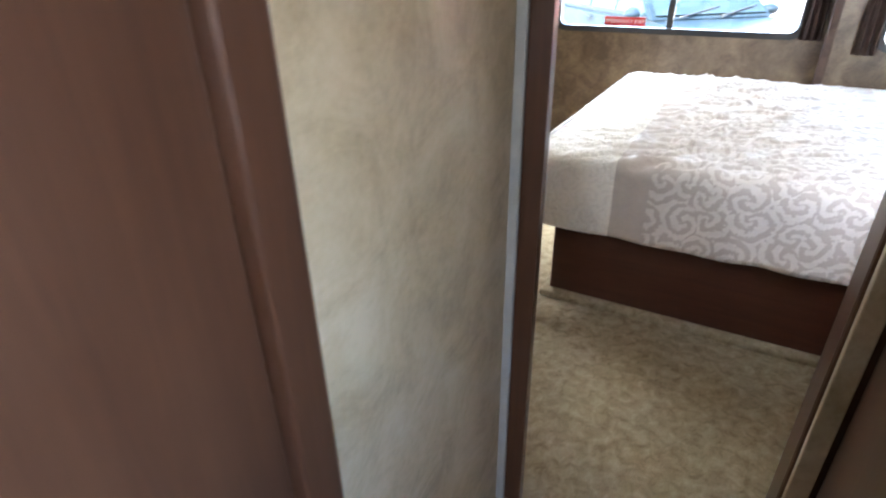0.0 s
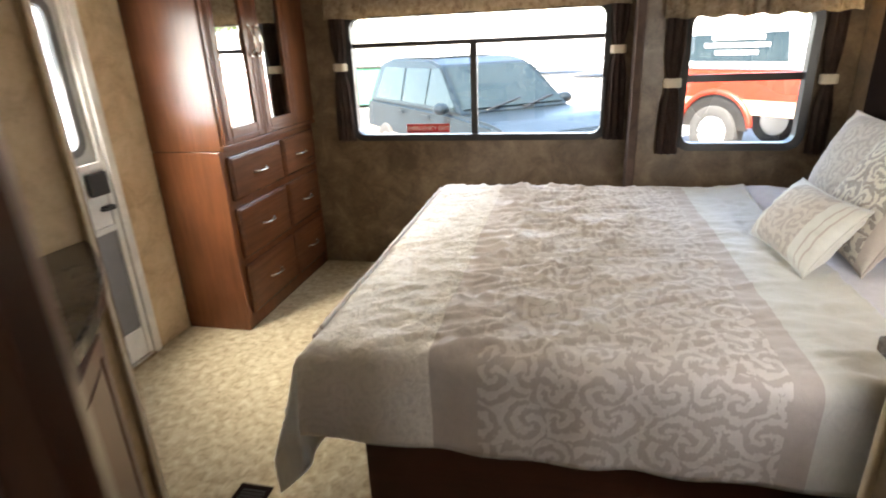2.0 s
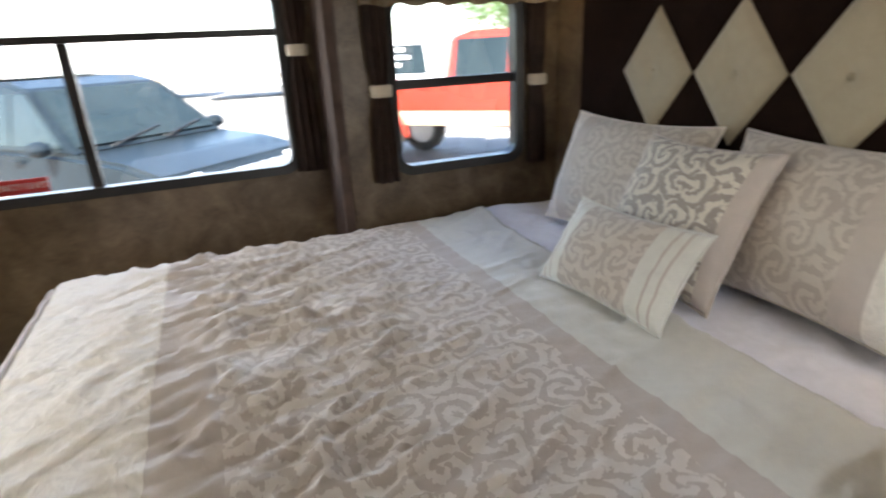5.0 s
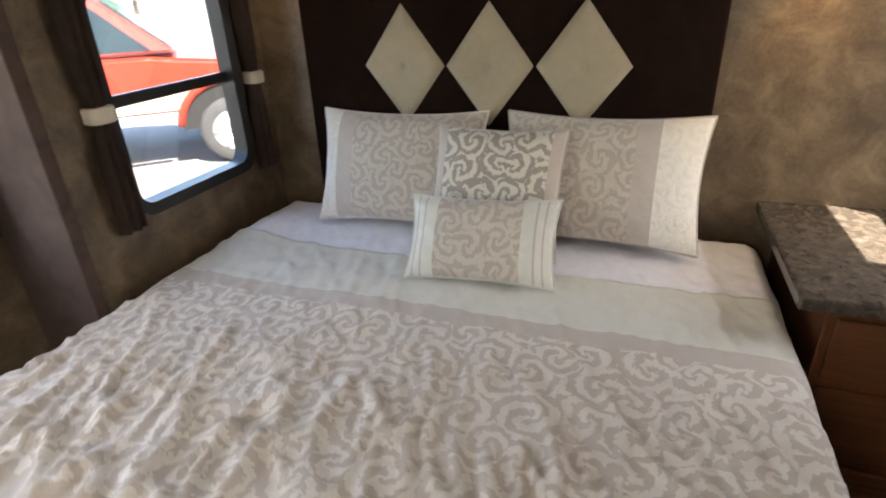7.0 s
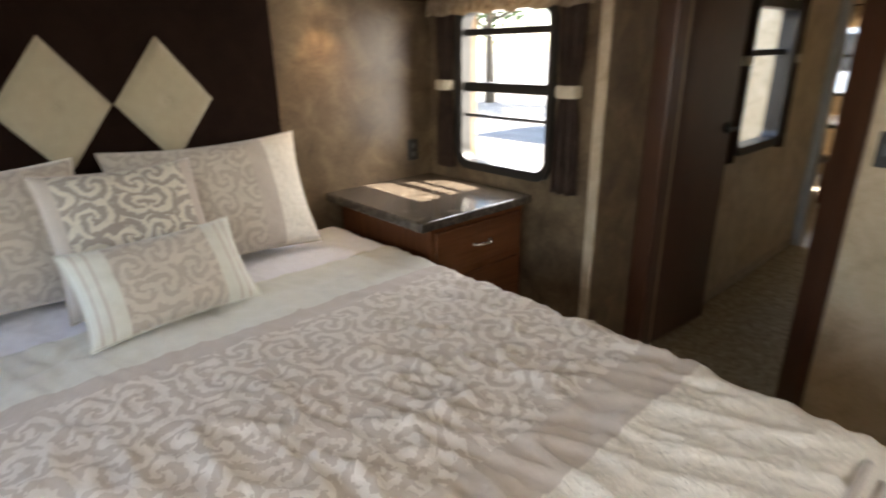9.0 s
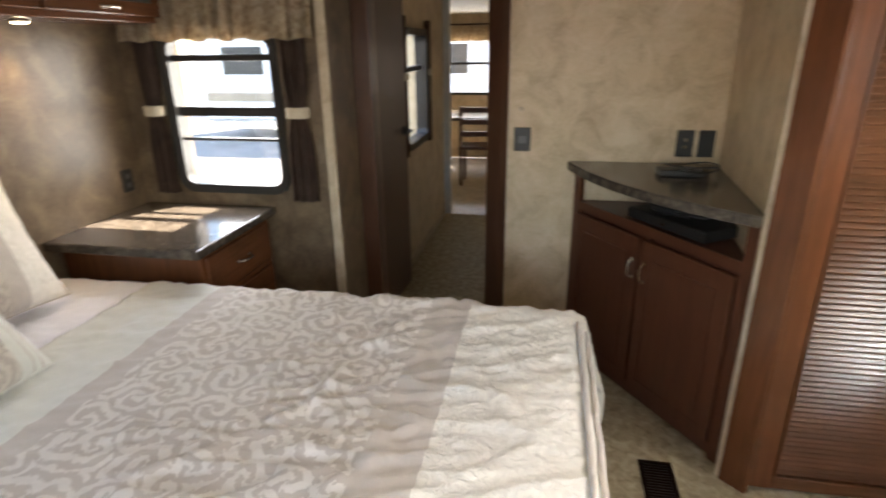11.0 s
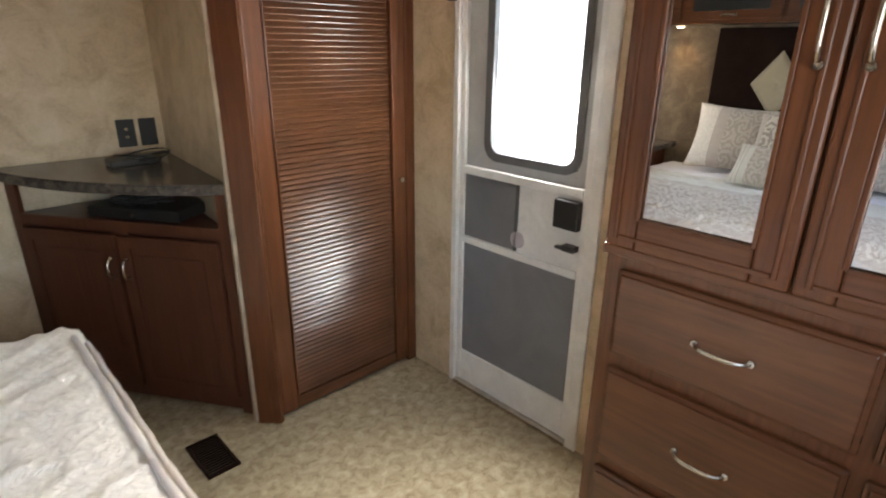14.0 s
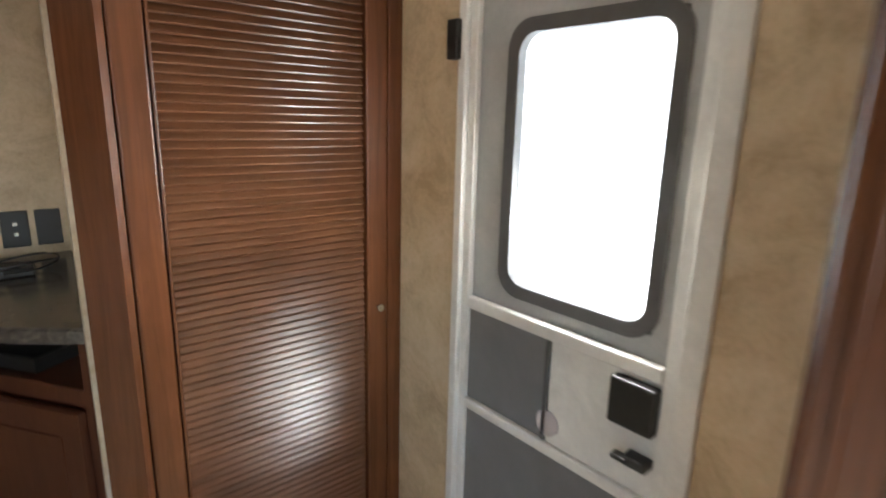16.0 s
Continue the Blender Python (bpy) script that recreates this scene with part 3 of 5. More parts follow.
def cloth_sheet(name, label, parent, us, mats, us_mat, foot_drop, side_drop, x_head, lift, far_drop=0.22, wr=1.0):
    """A cover over the bed: u runs from the foot hem to the head, v from the near hem to the far hem."""
    bm = bmesh.new()
    uv = bm.loops.layers.uv.new("UVMap")
    vs = [-side_drop + i * 0.021 for i in range(int(side_drop / 0.021))] + list(np.linspace(0, BY1 - BY0, 150)) + [BY1 - BY0 + 0.022 * (i + 1) for i in range(int(far_drop / 0.022))]
    grid = []
    for u in us:
        row = []
        for v in vs:
            a, b, c = max(0, -u), max(0, -v), max(0, v - (BY1 - BY0))
            ox, dx = over_edge(a)
            oy, dy = over_edge(b)
            oc, dc = over_edge(c, 0.045)
            x, y = BX0 + 0.055 + max(0, u) - ox, BY0 + 0.055 + min(max(0, v), BY1 - BY0) * (BY1 - BY0 - 0.1) / (BY1 - BY0) - oy + oc
            side = max(dx, dy, dc)
            both = min(max(0, a - 0.03), max(0, max(b, c) - 0.03))
            z = BZ + lift - max(dx, dy, dc) - 0.18 * both
            if both > 0:
                x -= 0.22 * both
                y -= 0.16 * both * (1 if b else -0.2)
            ww = wrinkle(x * 1.0, y * 1.0) * wr
            if side < 0.03:
                z += ww
            else:
                flute = 0.010 * math.sin((y if a > 0 else x) * 22 + 2.5 * noise.noise((x * 3, y * 3, 0))) * min(1, side / 0.2)
                lump = 0.012 * noise.noise((x * 6, y * 6, z * 5))
                if a > 0:
                    x -= flute + lump + 0.05 * min(1, side / 0.3)
                if b > 0:
                    y -= 0.6 * flute + lump
            if c > 0:
                y = min(y, YSL - 0.012) if x > 0.88 else y
            row.append(bm.verts.new((x, y, z)))
        grid.append(row)
    for i in range(len(us) - 1):
        for j in range(len(vs) - 1):
            f = bm.faces.new((grid[i][j], grid[i + 1][j], grid[i + 1][j + 1], grid[i][j + 1]))
            f.smooth = True
            f.material_index = us_mat(0.5 * (us[i] + us[i + 1]))
            for lp, (p, q) in zip(f.loops, ((i, j), (i + 1, j), (i + 1, j + 1), (i, j + 1))):
                lp[uv].uv = (us[p], vs[q])
    bmesh.ops.recalc_face_normals(bm, faces=bm.faces[:])
    ob = part(name, bm, mats, parent, label)
    thick = ob.modifiers.new("thickness", "SOLIDIFY")
    thick.thickness, thick.offset = 0.006, -1
    return ob


def stations(a, b, stops, step=0.015):
    out = []
    pts = [a] + stops + [b]
    for p, q in zip(pts, pts[1:]):
        n = max(1, round((q - p) / step))
        out += [p + (q - p) * i / n for i in range(n)]
    return out + [b]


def bed():
    b = thing("platform_bed", 0.9, 2.98, 0, "dark wooden platform bed base on a carpeted plinth", "bed")
    part("plinth", boxes((-0.10, 1.95, 1.985, 3.94, 0.0, 0.035, 0.012)), CARPET, b, "carpeted plinth edge")
    part("side_panel", boxes((-0.06, 1.95, 2.03, 2.05, 0.036, 0.40, 0.003)), DARKWOOD, b)
    part("side_panel", boxes((-0.06, 1.95, 3.90, 3.92, 0.036, 0.40, 0.003)), DARKWOOD, b)
    part("foot_panel", boxes((-0.06, -0.04, 2.051, 3.899, 0.036, 0.40, 0.003)), DARKWOOD, b)
    part("deck", boxes((-0.06, 1.95, 2.03, 3.92, 0.401, 0.42, 0.002)), DARKWOOD, b)
    m = thing("mattress", 0.9, 2.98, 0.42, "thick mattress hidden under the bedding", "mattress")
    bm = bmesh.new()
    box(bm, BX0 + 0.07, BX1, BY0 + 0.075, BY1 - 0.055, 0.421, BZ - 0.035, 0.05, 4)
    part("core", bm, SHEET, m)
    cover = thing("bed_sheet", 1.6, 2.98, BZ, "white folded top sheet showing below the pillows", "sheet")
    bm_us = stations(1.50, 2.06, [])
    cloth_sheet("sheet_cloth", "", cover, bm_us, SHEET, lambda u: 0, 0, 0.12, 2, 0.002, 0.06, 0.7)
    q = thing("comforter", 0.6, 2.98, 0.3, "cream and taupe damask comforter with pale satin head band", "comforter")
    S = [-0.115, 0.335, 0.475, 1.265, 1.335]
    us = stations(-0.50, 1.64, S)

    def band(u):
        for k, limit in enumerate((-0.115, 0.335, 0.475, 1.265, 1.335)):
            if u < limit:
                return (0, 1, 2, 3, 2)[k]
        return 4
    cloth_sheet("quilted_cover", "", q, us, [PALE, CREAM, TAUPE, DAMASK, PALE], band, 0.5, 0.36, 1.6, 0.010)
    for k, u in enumerate((-0.035, -0.075, -0.115)):
        bm = bmesh.new()
        a = -u
        ox, dz = over_edge(a)
        pts = []
        for i in range(90):
            y = BY0 + 0.12 + (BY1 - BY0 - 0.22) * i / 89
            x = BX0 + 0.055 - ox
            pts.append((x - 0.006 - 0.05 * min(1, dz / 0.3) * (dz > 0.03) - 0.004 * noise.noise((x * 6, y * 9, k)), y, BZ + 0.016 - dz + 0.5 * wrinkle(x, y)))
        tube(bm, pts, 0.008, 6)
        part("piping", bm, TAUPE, q, "raised corded piping")


bed()


def pillow(name, label, m, w, h, t, stripes, mats, seed, flange=0.0):
    """stripes: (upper limit of u in -1..1, material index) along the width."""
    p = new(name)
    tagged(p, label, "pillow", "pillows on the bed")
    p.matrix_world = m
    nu, nv = 44, 30
    lines = sorted(set([-1 + 2 * i / nu for i in range(nu + 1)] + [s for s, _ in stripes if s < 1]))
    bm = bmesh.new()
    uv = bm.loops.layers.uv.new("UVMap")
    tops = {}
    for side in (1, -1):
        for i, u in enumerate(lines):
            for j in range(nv + 1):
                v = -1 + 2 * j / nv
                full = max(0, (1 - abs(u) ** 2.6)) ** 0.55 * max(0, (1 - abs(v) ** 2.6)) ** 0.55
                x = w / 2 * u * (1 - 0.075 * (1 - v * v) * abs(u) ** 3)
                y = h / 2 * v * (1 - 0.10 * (1 - u * u) * abs(v) ** 3)
                z = side * t / 2 * full * (1 + 0.10 * noise.noise((u * 1.7 + seed, v * 1.7, side)))
                z += 0.006 * noise.noise((u * 5 + seed, v * 5, side * 2)) * (full > 0)
                if side < 0 and (abs(u) == 1 or abs(v) == 1):
                    tops[side, i, j] = tops[1, i, j]
                else:
                    tops[side, i, j] = bm.verts.new((x, y + h / 2, z))
    for side in (1, -1):
        for i in range(len(lines) - 1):
            mid = 0.5 * (lines[i] + lines[i + 1])
            mi = next(k for s, k in stripes if mid < s)
            for j in range(nv):
                q = [tops[side, i, j], tops[side, i + 1, j], tops[side, i + 1, j + 1], tops[side, i, j + 1]]
                f = bm.faces.new(q if side > 0 else q[::-1])
                f.smooth, f.material_index = True, mi
                for lp in f.loops:
                    lp[uv].uv = (lp.vert.co.x + seed, lp.vert.co.y)
    part("pillow_body", bm, mats, p)
    bm = bmesh.new()
    edge = []
    n = 30
    for a in range(4 * n):
        k, f = divmod(a, n)
        s = -1 + 2 * f / n
        u, v = ((s, -1), (1, s), (-s, 1), (-1, -s))[k]
        edge.append((w / 2 * u * (1 - 0.075 * (1 - v * v) * abs(u) ** 3), h / 2 * v * (1 - 0.10 * (1 - u * u) * abs(v) ** 3) + h / 2, 0))
    tube(bm, edge + [edge[0]], 0.004, 6)
    part("welt", bm, mats[stripes[0][1]], p)
    return p


def lean_pose(x, y, z, back, turn, roll=0):
    """Stands on its lower edge at (x, y, z), face to the foot of the bed, leaning back by that many degrees."""
    return Matrix.Translation((x, y, z)) @ pose(0, 0, 0, 0, 0, turn) @ pose(0, 0, 0, 90 - back, 0, -90) @ pose(0, 0, 0, 0, 0, roll)


SHAM = [(-0.74, 1), (-0.56, 0), (0.56, 2), (0.74, 0), (1.1, 1)]
pillow("pillow", "pale end-banded damask bed pillow leaning on the headboard", lean_pose(1.73, 3.31, 0.735, 22, 3, 0), 0.70, 0.465, 0.21, [(-0.72, 1), (-0.5, 0), (1.1, 2)], [TAUPE, CREAM, DAMASK_SMALL], 1.0)
pillow("pillow", "pale end-banded damask bed pillow leaning on the headboard", lean_pose(1.73, 2.54, 0.735, 22, -4, 1), 0.72, 0.475, 0.21, [(0.34, 2), (0.55, 0), (1.1, 1)], [TAUPE, CREAM, DAMASK_SMALL], 2.3)
pillow("pillow", "square taupe cushion with cream embroidered scrolls", lean_pose(1.55, 2.88, 0.735, 28, 0, 0), 0.48, 0.47, 0.16, [(-0.8, 0), (0.8, 1), (1.1, 0)], [TAUPE, SQUARE], 4.0)
pillow("pillow", "small oblong damask cushion with pleated cream ends", lean_pose(1.345, 2.86, 0.735, 36, 3, 1), 0.50, 0.29, 0.15, [(-0.90, 0), (-0.87, 2), (-0.78, 0), (-0.75, 2), (-0.58, 0), (0.55, 1), (0.72, 0), (0.75, 2), (0.84, 0), (0.87, 2), (1.1, 0)], [PALE, DAMASK_SMALL, TAUPE], 6.2)


# ---- nightstand ----
def nightstand():
    n = thing("nightstand", 1.62, 1.65, 0, "cherry nightstand with a dark laminate top and drawer", "nightstand")
    part("body", boxes((1.33, 1.995, 1.325, 1.90, 0.0, 0.82, 0.004)), CHERRY, n)
    part("top", boxes((1.28, 1.995, 1.32, 1.985, 0.821, 0.862, 0.008)), STONE, n, "dark mottled laminate top")
    for z0, z1 in ((0.60, 0.79), (0.33, 0.57), (0.06, 0.30)):
        dr = part("drawer", boxes((1.312, 1.329, 1.35, 1.88, z0, z1, 0.006)), CHERRY_LY, n)
        part("handle", handle_bar((1.312, 1.615, (z0 + z1) / 2), "y", 0.10, (-1, 0, 0)), STEEL, dr, "brushed nickel bow handle")


def handle_bar(at, along, length, out, depth=0.028):
    bm = bmesh.new()
    a, o = {"x": Vector((1, 0, 0)), "y": Vector((0, 1, 0)), "z": Vector((0, 0, 1))}[along], Vector(out)
    pts = []
    for i in range(15):
        s = i / 14 * 2 - 1
        pts.append(Vector(at) + a * (s * length / 2) + o * (depth * (1 - s ** 4) + 0.002))
    tube(bm, pts, 0.0055, 8)
    for s in (-1, 1):
        c = Vector(at) + a * (s * length / 2)
        cyl(bm, c, c + o * 0.006, 0.010, 0.008, 12)
    return bm


nightstand()


def wall_plate(x, y, z, w, h, axis, label, holes):
    p = thing("wall_plate", x, y, z - h / 2, label, "wall plate")
    bm = bmesh.new()
    if axis == "y":
        box(bm, x - w / 2, x + w / 2, y, y + 0.007, z - h / 2, z + h / 2, 0.003)
    else:
        box(bm, x - 0.007, x, y - w / 2, y + w / 2, z - h / 2, z + h / 2, 0.003)
    pl = part("plate", bm, BLACK, p)
    for dx, dz, r in holes:
        bm = bmesh.new()
        if axis == "y":
            box(bm, x + dx - r, x + dx + r, y + 0.007, y + 0.010, z + dz - r, z + dz + r, 0.002)
        else:
            box(bm, x - 0.010, x - 0.007, y + dx - r, y + dx + r, z + dz - r, z + dz + r, 0.002)
        part("socket", bm, STEEL if r < 0.009 else RUBBER, pl)


wall_plate(0.075, YM, 1.162, 0.083, 0.118, "y", "black rocker switch plate on the beige wall", [(0, 0, 0.02)])
wall_plate(-0.700, YM, 1.154, 0.08, 0.128, "y", "black plate with two jacks above the corner cabinet", [(0, 0.018, 0.007), (0, -0.018, 0.007)])
wall_plate(-0.796, YM, 1.154, 0.076, 0.128, "y", "black blank plate above the corner cabinet", [])
wall_plate(1.998, 1.44, 1.0, 0.07, 0.11, "x", "black outlet plate above the nightstand", [(0, 0.022, 0.012), (0, -0.022, 0.012)])
t = thing("coat_hook", 0.085, YM, 1.30, "tiny pale round hook on the wall", "hook")
bm = bmesh.new()
cyl(bm, (0.085, YM, 1.31), (0.085, YM + 0.012, 1.31), 0.011, 0.008)
part("hook_body", bm, LIGHT_TRIM, t)


# ---- overhead cabinet over the bed ----
def overhead():
    o = thing("overhead_cabinet", 1.85, 2.9, 1.72, "cherry overhead cabinet with dark glazed doors above the bed", "cabinet")
    part("body", boxes((1.72, 1.998, 1.33, 3.99, 1.72, 2.04, 0.004)), CHERRY_LY, o)
    for k in range(4):
        y0 = 1.36 + 0.655 * k
        d = part("door", boxes((1.70, 1.719, y0, y0 + 0.63, 1.745, 2.02, 0.006)), CHERRY_LY, o)
        part("panel", boxes((1.696, 1.70, y0 + 0.07, y0 + 0.56, 1.80, 1.97, 0.001)), BLACK, d, "dark glossy door panel")
        part("handle", handle_bar((1.699, y0 + 0.315, 1.772), "y", 0.09, (-1, 0, 0), 0.02), STEEL, d)
    for y in (1.93, 3.85):
        l = thing("puck_light", 1.88, y, 1.705, "small round lit puck light under the overhead cabinet", "lamp", "puck lights")
        bm = bmesh.new()
        cyl(bm, (1.88, y, 1.72), (1.88, y, 1.708), 0.035, 0.03, 20)
        part("housing", bm, STEEL, l)
        bm = bmesh.new()
        cyl(bm, (1.88, y, 1.7075), (1.88, y, 1.705), 0.024, 0.022, 20)
        part("lens", bm, LAMP_LENS, l, "glowing warm lens")


overhead()
puck_lamp(1.88, 1.93, 1.70, 0.9)


# ---- corner cabinet ----
def corner_cabinet():
    c = thing("corner_cabinet", -0.6, 1.5, 0, "dark cherry corner cabinet with open niche and stone-look top", "cabinet")
    A, B = Vector((-0.20, 0.985)), Vector((-0.785, 1.835))
    C = Vector((-0.85, 0.985))
    d = (B - A).normalized()
    nrm = Vector((-d.y, d.x))
    if nrm.dot(C - A) > 0:
        nrm = -nrm
    L = (B - A).length

    def slab(s0, s1, z0, z1, f0, f1, bev=0.003):
        bm = bmesh.new()
        pts = [A + d * s0 + nrm * f0, A + d * s1 + nrm * f0, A + d * s1 + nrm * f1, A + d * s0 + nrm * f1]
        prism(bm, [(p.x, p.y) for p in pts], z0, z1, bev)
        return bm
    part("rail", slab(0.03, L - 0.03, 0.82, 0.865, -0.02, 0.0), DEEPCHERRY, c)
    part("rail", slab(0.03, L - 0.03, 0.02, 0.075, -0.02, 0.0), DEEPCHERRY, c)
    part("stile", slab(0, 0.045, 0.0, 1.016, -0.02, 0.002), DEEPCHERRY, c)
    part("stile", slab(L - 0.045, L, 0.0, 1.016, -0.02, 0.002), DEEPCHERRY, c)
    part("stile", slab(L / 2 - 0.03, L / 2 + 0.03, 0.075, 0.82, -0.02, 0.0), DEEPCHERRY, c)
    bm = bmesh.new()
    prism(bm, [(A.x - 0.03, A.y), (B.x, B.y - 0.03), (C.x, C.y)], 0.84, 0.862)
    part("shelf", bm, DEEPCHERRY, c)
    bm = bmesh.new()
    prism(bm, [(A.x - 0.04, A.y + 0.01), (B.x + 0.01, B.y - 0.04), (C.x + 0.01, C.y + 0.01)], 0.02, 0.84)
    part("carcass", bm, DARKWOOD, c)
    for k, (s0, s1) in enumerate(((0.05, L / 2 - 0.012), (L / 2 + 0.012, L - 0.05))):
        dr = part("door", slab(s0, s1, 0.085, 0.81, 0.002, 0.018, 0.004), DEEPCHERRY, c)
        w = 0.05
        part("door_stile", slab(s0, s0 + w, 0.085, 0.81, 0.0185, 0.025, 0.003), DEEPCHERRY, dr)
        part("door_stile", slab(s1 - w, s1, 0.085, 0.81, 0.0185, 0.025, 0.003), DEEPCHERRY, dr)
        part("door_rail", slab(s0 + w, s1 - w, 0.085, 0.14, 0.0185, 0.025, 0.003), DEEPCHERRY, dr)
        part("door_rail", slab(s0 + w, s1 - w, 0.755, 0.81, 0.0185, 0.025, 0.003), DEEPCHERRY, dr)
        part("raised_panel", slab(s0 + w + 0.02, s1 - w - 0.02, 0.165, 0.73, 0.0185, 0.023, 0.004), DEEPCHERRY, dr)
        s = s1 - 0.025 if k == 0 else s0 + 0.025
        p = A + d * s + nrm * 0.025
        part("handle", handle_bar((p.x, p.y, 0.665), "z", 0.085, (nrm.x, nrm.y, 0), 0.025), STEEL, dr, "brushed nickel bow handle")
    bm = bmesh.new()
    pts = [(-0.86, 0.975), (-0.155, 0.975)]
    P0, P2 = Vector((-0.155, 1.00)), Vector((-0.785, 1.895))
    P1 = (P0 + P2) / 2 + nrm * 0.20
    for i in range(19):
        s = i / 18
        q = P0 * (1 - s) ** 2 + P1 * 2 * s * (1 - s) + P2 * s * s
        pts.append((q.x, q.y))
    prism(bm, pts, 1.018, 1.06, 0.006)
    part("countertop", bm, STONE, c, "dark glossy stone-look countertop")
    # player in the niche, cables, small box on top
    e = thing("disc_player", -0.62, 1.45, 0.862, "flat black disc player in the cabinet niche", "electronics")
    bm = bmesh.new()
    mid = (A + B) / 2 - nrm * 0.15 + d * 0.06
    hw, hd = 0.215, 0.12
    pts = [mid + d * a * hw + nrm * b * hd for a, b in ((-1, -1), (1, -1), (1, 1), (-1, 1))]
    prism(bm, [(p.x, p.y) for p in pts], 0.866, 0.912, 0.004)
    body = part("body", bm, BLACK, e)
    bm = bmesh.new()
    pf = mid + nrm * (hd + 0.001)
    cyl(bm, (pf.x, pf.y, 0.888), (pf.x + nrm.x * 0.006, pf.y + nrm.y * 0.006, 0.888), 0.008)
    part("button", bm, STEEL, body)
    k = thing("cable_bundle", -0.62, 1.45, 0.91, "loose black cables coiled on the disc player", "cable")
    bm = bmesh.new()
    for s in range(3):
        tube(bm, [(mid.x + 0.10 * math.sin(i * 0.35 + s) + 0.02 * s, mid.y + 0.06 * math.cos(i * 0.35 + s * 2), 0.917 + 0.008 * s + 0.01 * math.sin(i * 0.8 + s)) for i in range(26)], 0.004, 6)
    tube(bm, [(mid.x - 0.04, mid.y - 0.05, 0.93 + 0.0035 * i) for i in range(28)], 0.004, 6)
    part("cable", bm, BLACK, k)
    r = thing("power_adapter", -0.62, 1.25, 1.06, "flat black adapter box lying on the countertop", "electronics")
    part("case", boxes((-0.72, -0.54, 1.20, 1.30, 1.0605, 1.088, 0.006)), BLACK, r)
    k = thing("cable_bundle", -0.66, 1.24, 1.06, "looped black cable on the countertop", "cable")
    bm = bmesh.new()
    tube(bm, [(-0.68 + 0.11 * math.sin(i * 0.3), 1.25 + 0.07 * math.cos(i * 0.3), 1.094 + 0.014 * math.sin(i * 0.41)) for i in range(44)], 0.004, 6)
    part("cable", bm, BLACK, k)


corner_cabinet()

# floor register
t = thing("floor_vent", -0.545, 1.98, 0.0, "dark brown metal floor register in the carpet", "vent")
part("frame", boxes((-0.61, -0.48, 1.86, 1.875, 0, 0.008, 0.002), (-0.61, -0.48, 2.085, 2.10, 0, 0.008, 0.002), (-0.61, -0.595, 1.875, 2.085, 0, 0.008, 0.002), (-0.495, -0.48, 1.875, 2.085, 0, 0.008, 0.002)), BROWN_CLOTH, t)
part("backing", boxes((-0.595, -0.495, 1.875, 2.085, 0.0, 0.002)), BLACK, t)
for k in range(14):
    y = 1.884 + k * 0.0149
    part("slat", boxes((-0.594, -0.496, y, y + 0.006, 0.002, 0.006)), BROWN_CLOTH, t)


# ---- closet door with louvres ----
def louvre_door():
    d = thing("louvre_door", -1.22, 1.94, 0.02, "reddish cherry louvred closet door, closed", "door")
    x0, x1, y0, y1 = -1.585, -0.868, 1.925, 1.958
    part("stile", boxes((x0, x0 + 0.075, y0, y1 + 0.004, 0.02, 1.95, 0.006)), CHERRY, d)
    part("stile", boxes((x1 - 0.075, x1, y0, y1 + 0.004, 0.02, 1.95, 0.006)), CHERRY, d)
    part("rail", boxes((x0 + 0.076, x1 - 0.076, y0, y1, 0.02, 0.075, 0.004)), CHERRY_LX, d)
    part("rail", boxes((x0 + 0.076, x1 - 0.076, y0, y1, 1.89, 1.95, 0.004)), CHERRY_LX, d)
    part("bead", boxes((x1 - 0.084, x1 - 0.0765, y1 - 0.012, y1 + 0.008, 0.076, 1.889, 0.003)), CHERRY, d)
    part("backing", boxes((x0 + 0.05, x1 - 0.05, y0 - 0.012, y0 - 0.006, 0.03, 1.94)), DARKWOOD, d)
    bm = bmesh.new()
    c, s = math.cos(radians(52)), math.sin(radians(52))
    prof = [(-0.0125, -0.0028), (0.011, -0.0028), (0.0135, 0.0), (0.011, 0.0028), (-0.0125, 0.0028)]
    L = x1 - x0 - 0.162
    rows = [[bm.verts.new((xx, -(u * c - v * s), -(u * s + v * c) * 1.0)) for u, v in prof] for xx in (-L / 2, L / 2)]
    k = len(prof)
    for i in range(k):
        bm.faces.new((rows[0][i], rows[0][(i + 1) % k], rows[1][(i + 1) % k], rows[1][i]))
    bm.faces.new(rows[0][::-1])
    bm.faces.new(rows[1])
    bmesh.ops.recalc_face_normals(bm, faces=bm.faces[:])
    for v in bm.verts:
        v.co.y = -v.co.y
    bmesh.ops.recalc_face_normals(bm, faces=bm.faces[:])
    me = bpy.data.meshes.new("slat")
    bm.to_mesh(me)
    bm.free()
    me.materials.append(CHERRY_LX)
    n = 84
    for i in range(n):
        ob = new("slat", me)
        ob.parent = d
        ob.matrix_parent_inverse = Matrix.Translation(-HOME[d])
        ob.location = ((x0 + x1) / 2, y1 - 0.012, 0.088 + (1.80 / n) * (i + 0.5))
    bm = bmesh.new()
    cyl(bm, (-1.545, y1 + 0.004, 0.978), (-1.545, y1 + 0.018, 0.978), 0.005)
    cyl(bm, (-1.545, y1 + 0.018, 0.978), (-1.545, y1 + 0.028, 0.978), 0.010, 0.011)
    part("knob", bm, STEEL, d, "small nickel knob")


louvre_door()
structure("trim", boxes((XW + 0.001, -1.587, 1.90, 1.962, 0, 1.955, 0.004)), CHERRY, "cherry filler strip beside the louvred door", "trim")
structure("trim", boxes((-1.586, -0.863, 1.90, 1.962, 1.952, 1.975, 0.004)), CHERRY, "cherry head strip over the louvred door", "trim")


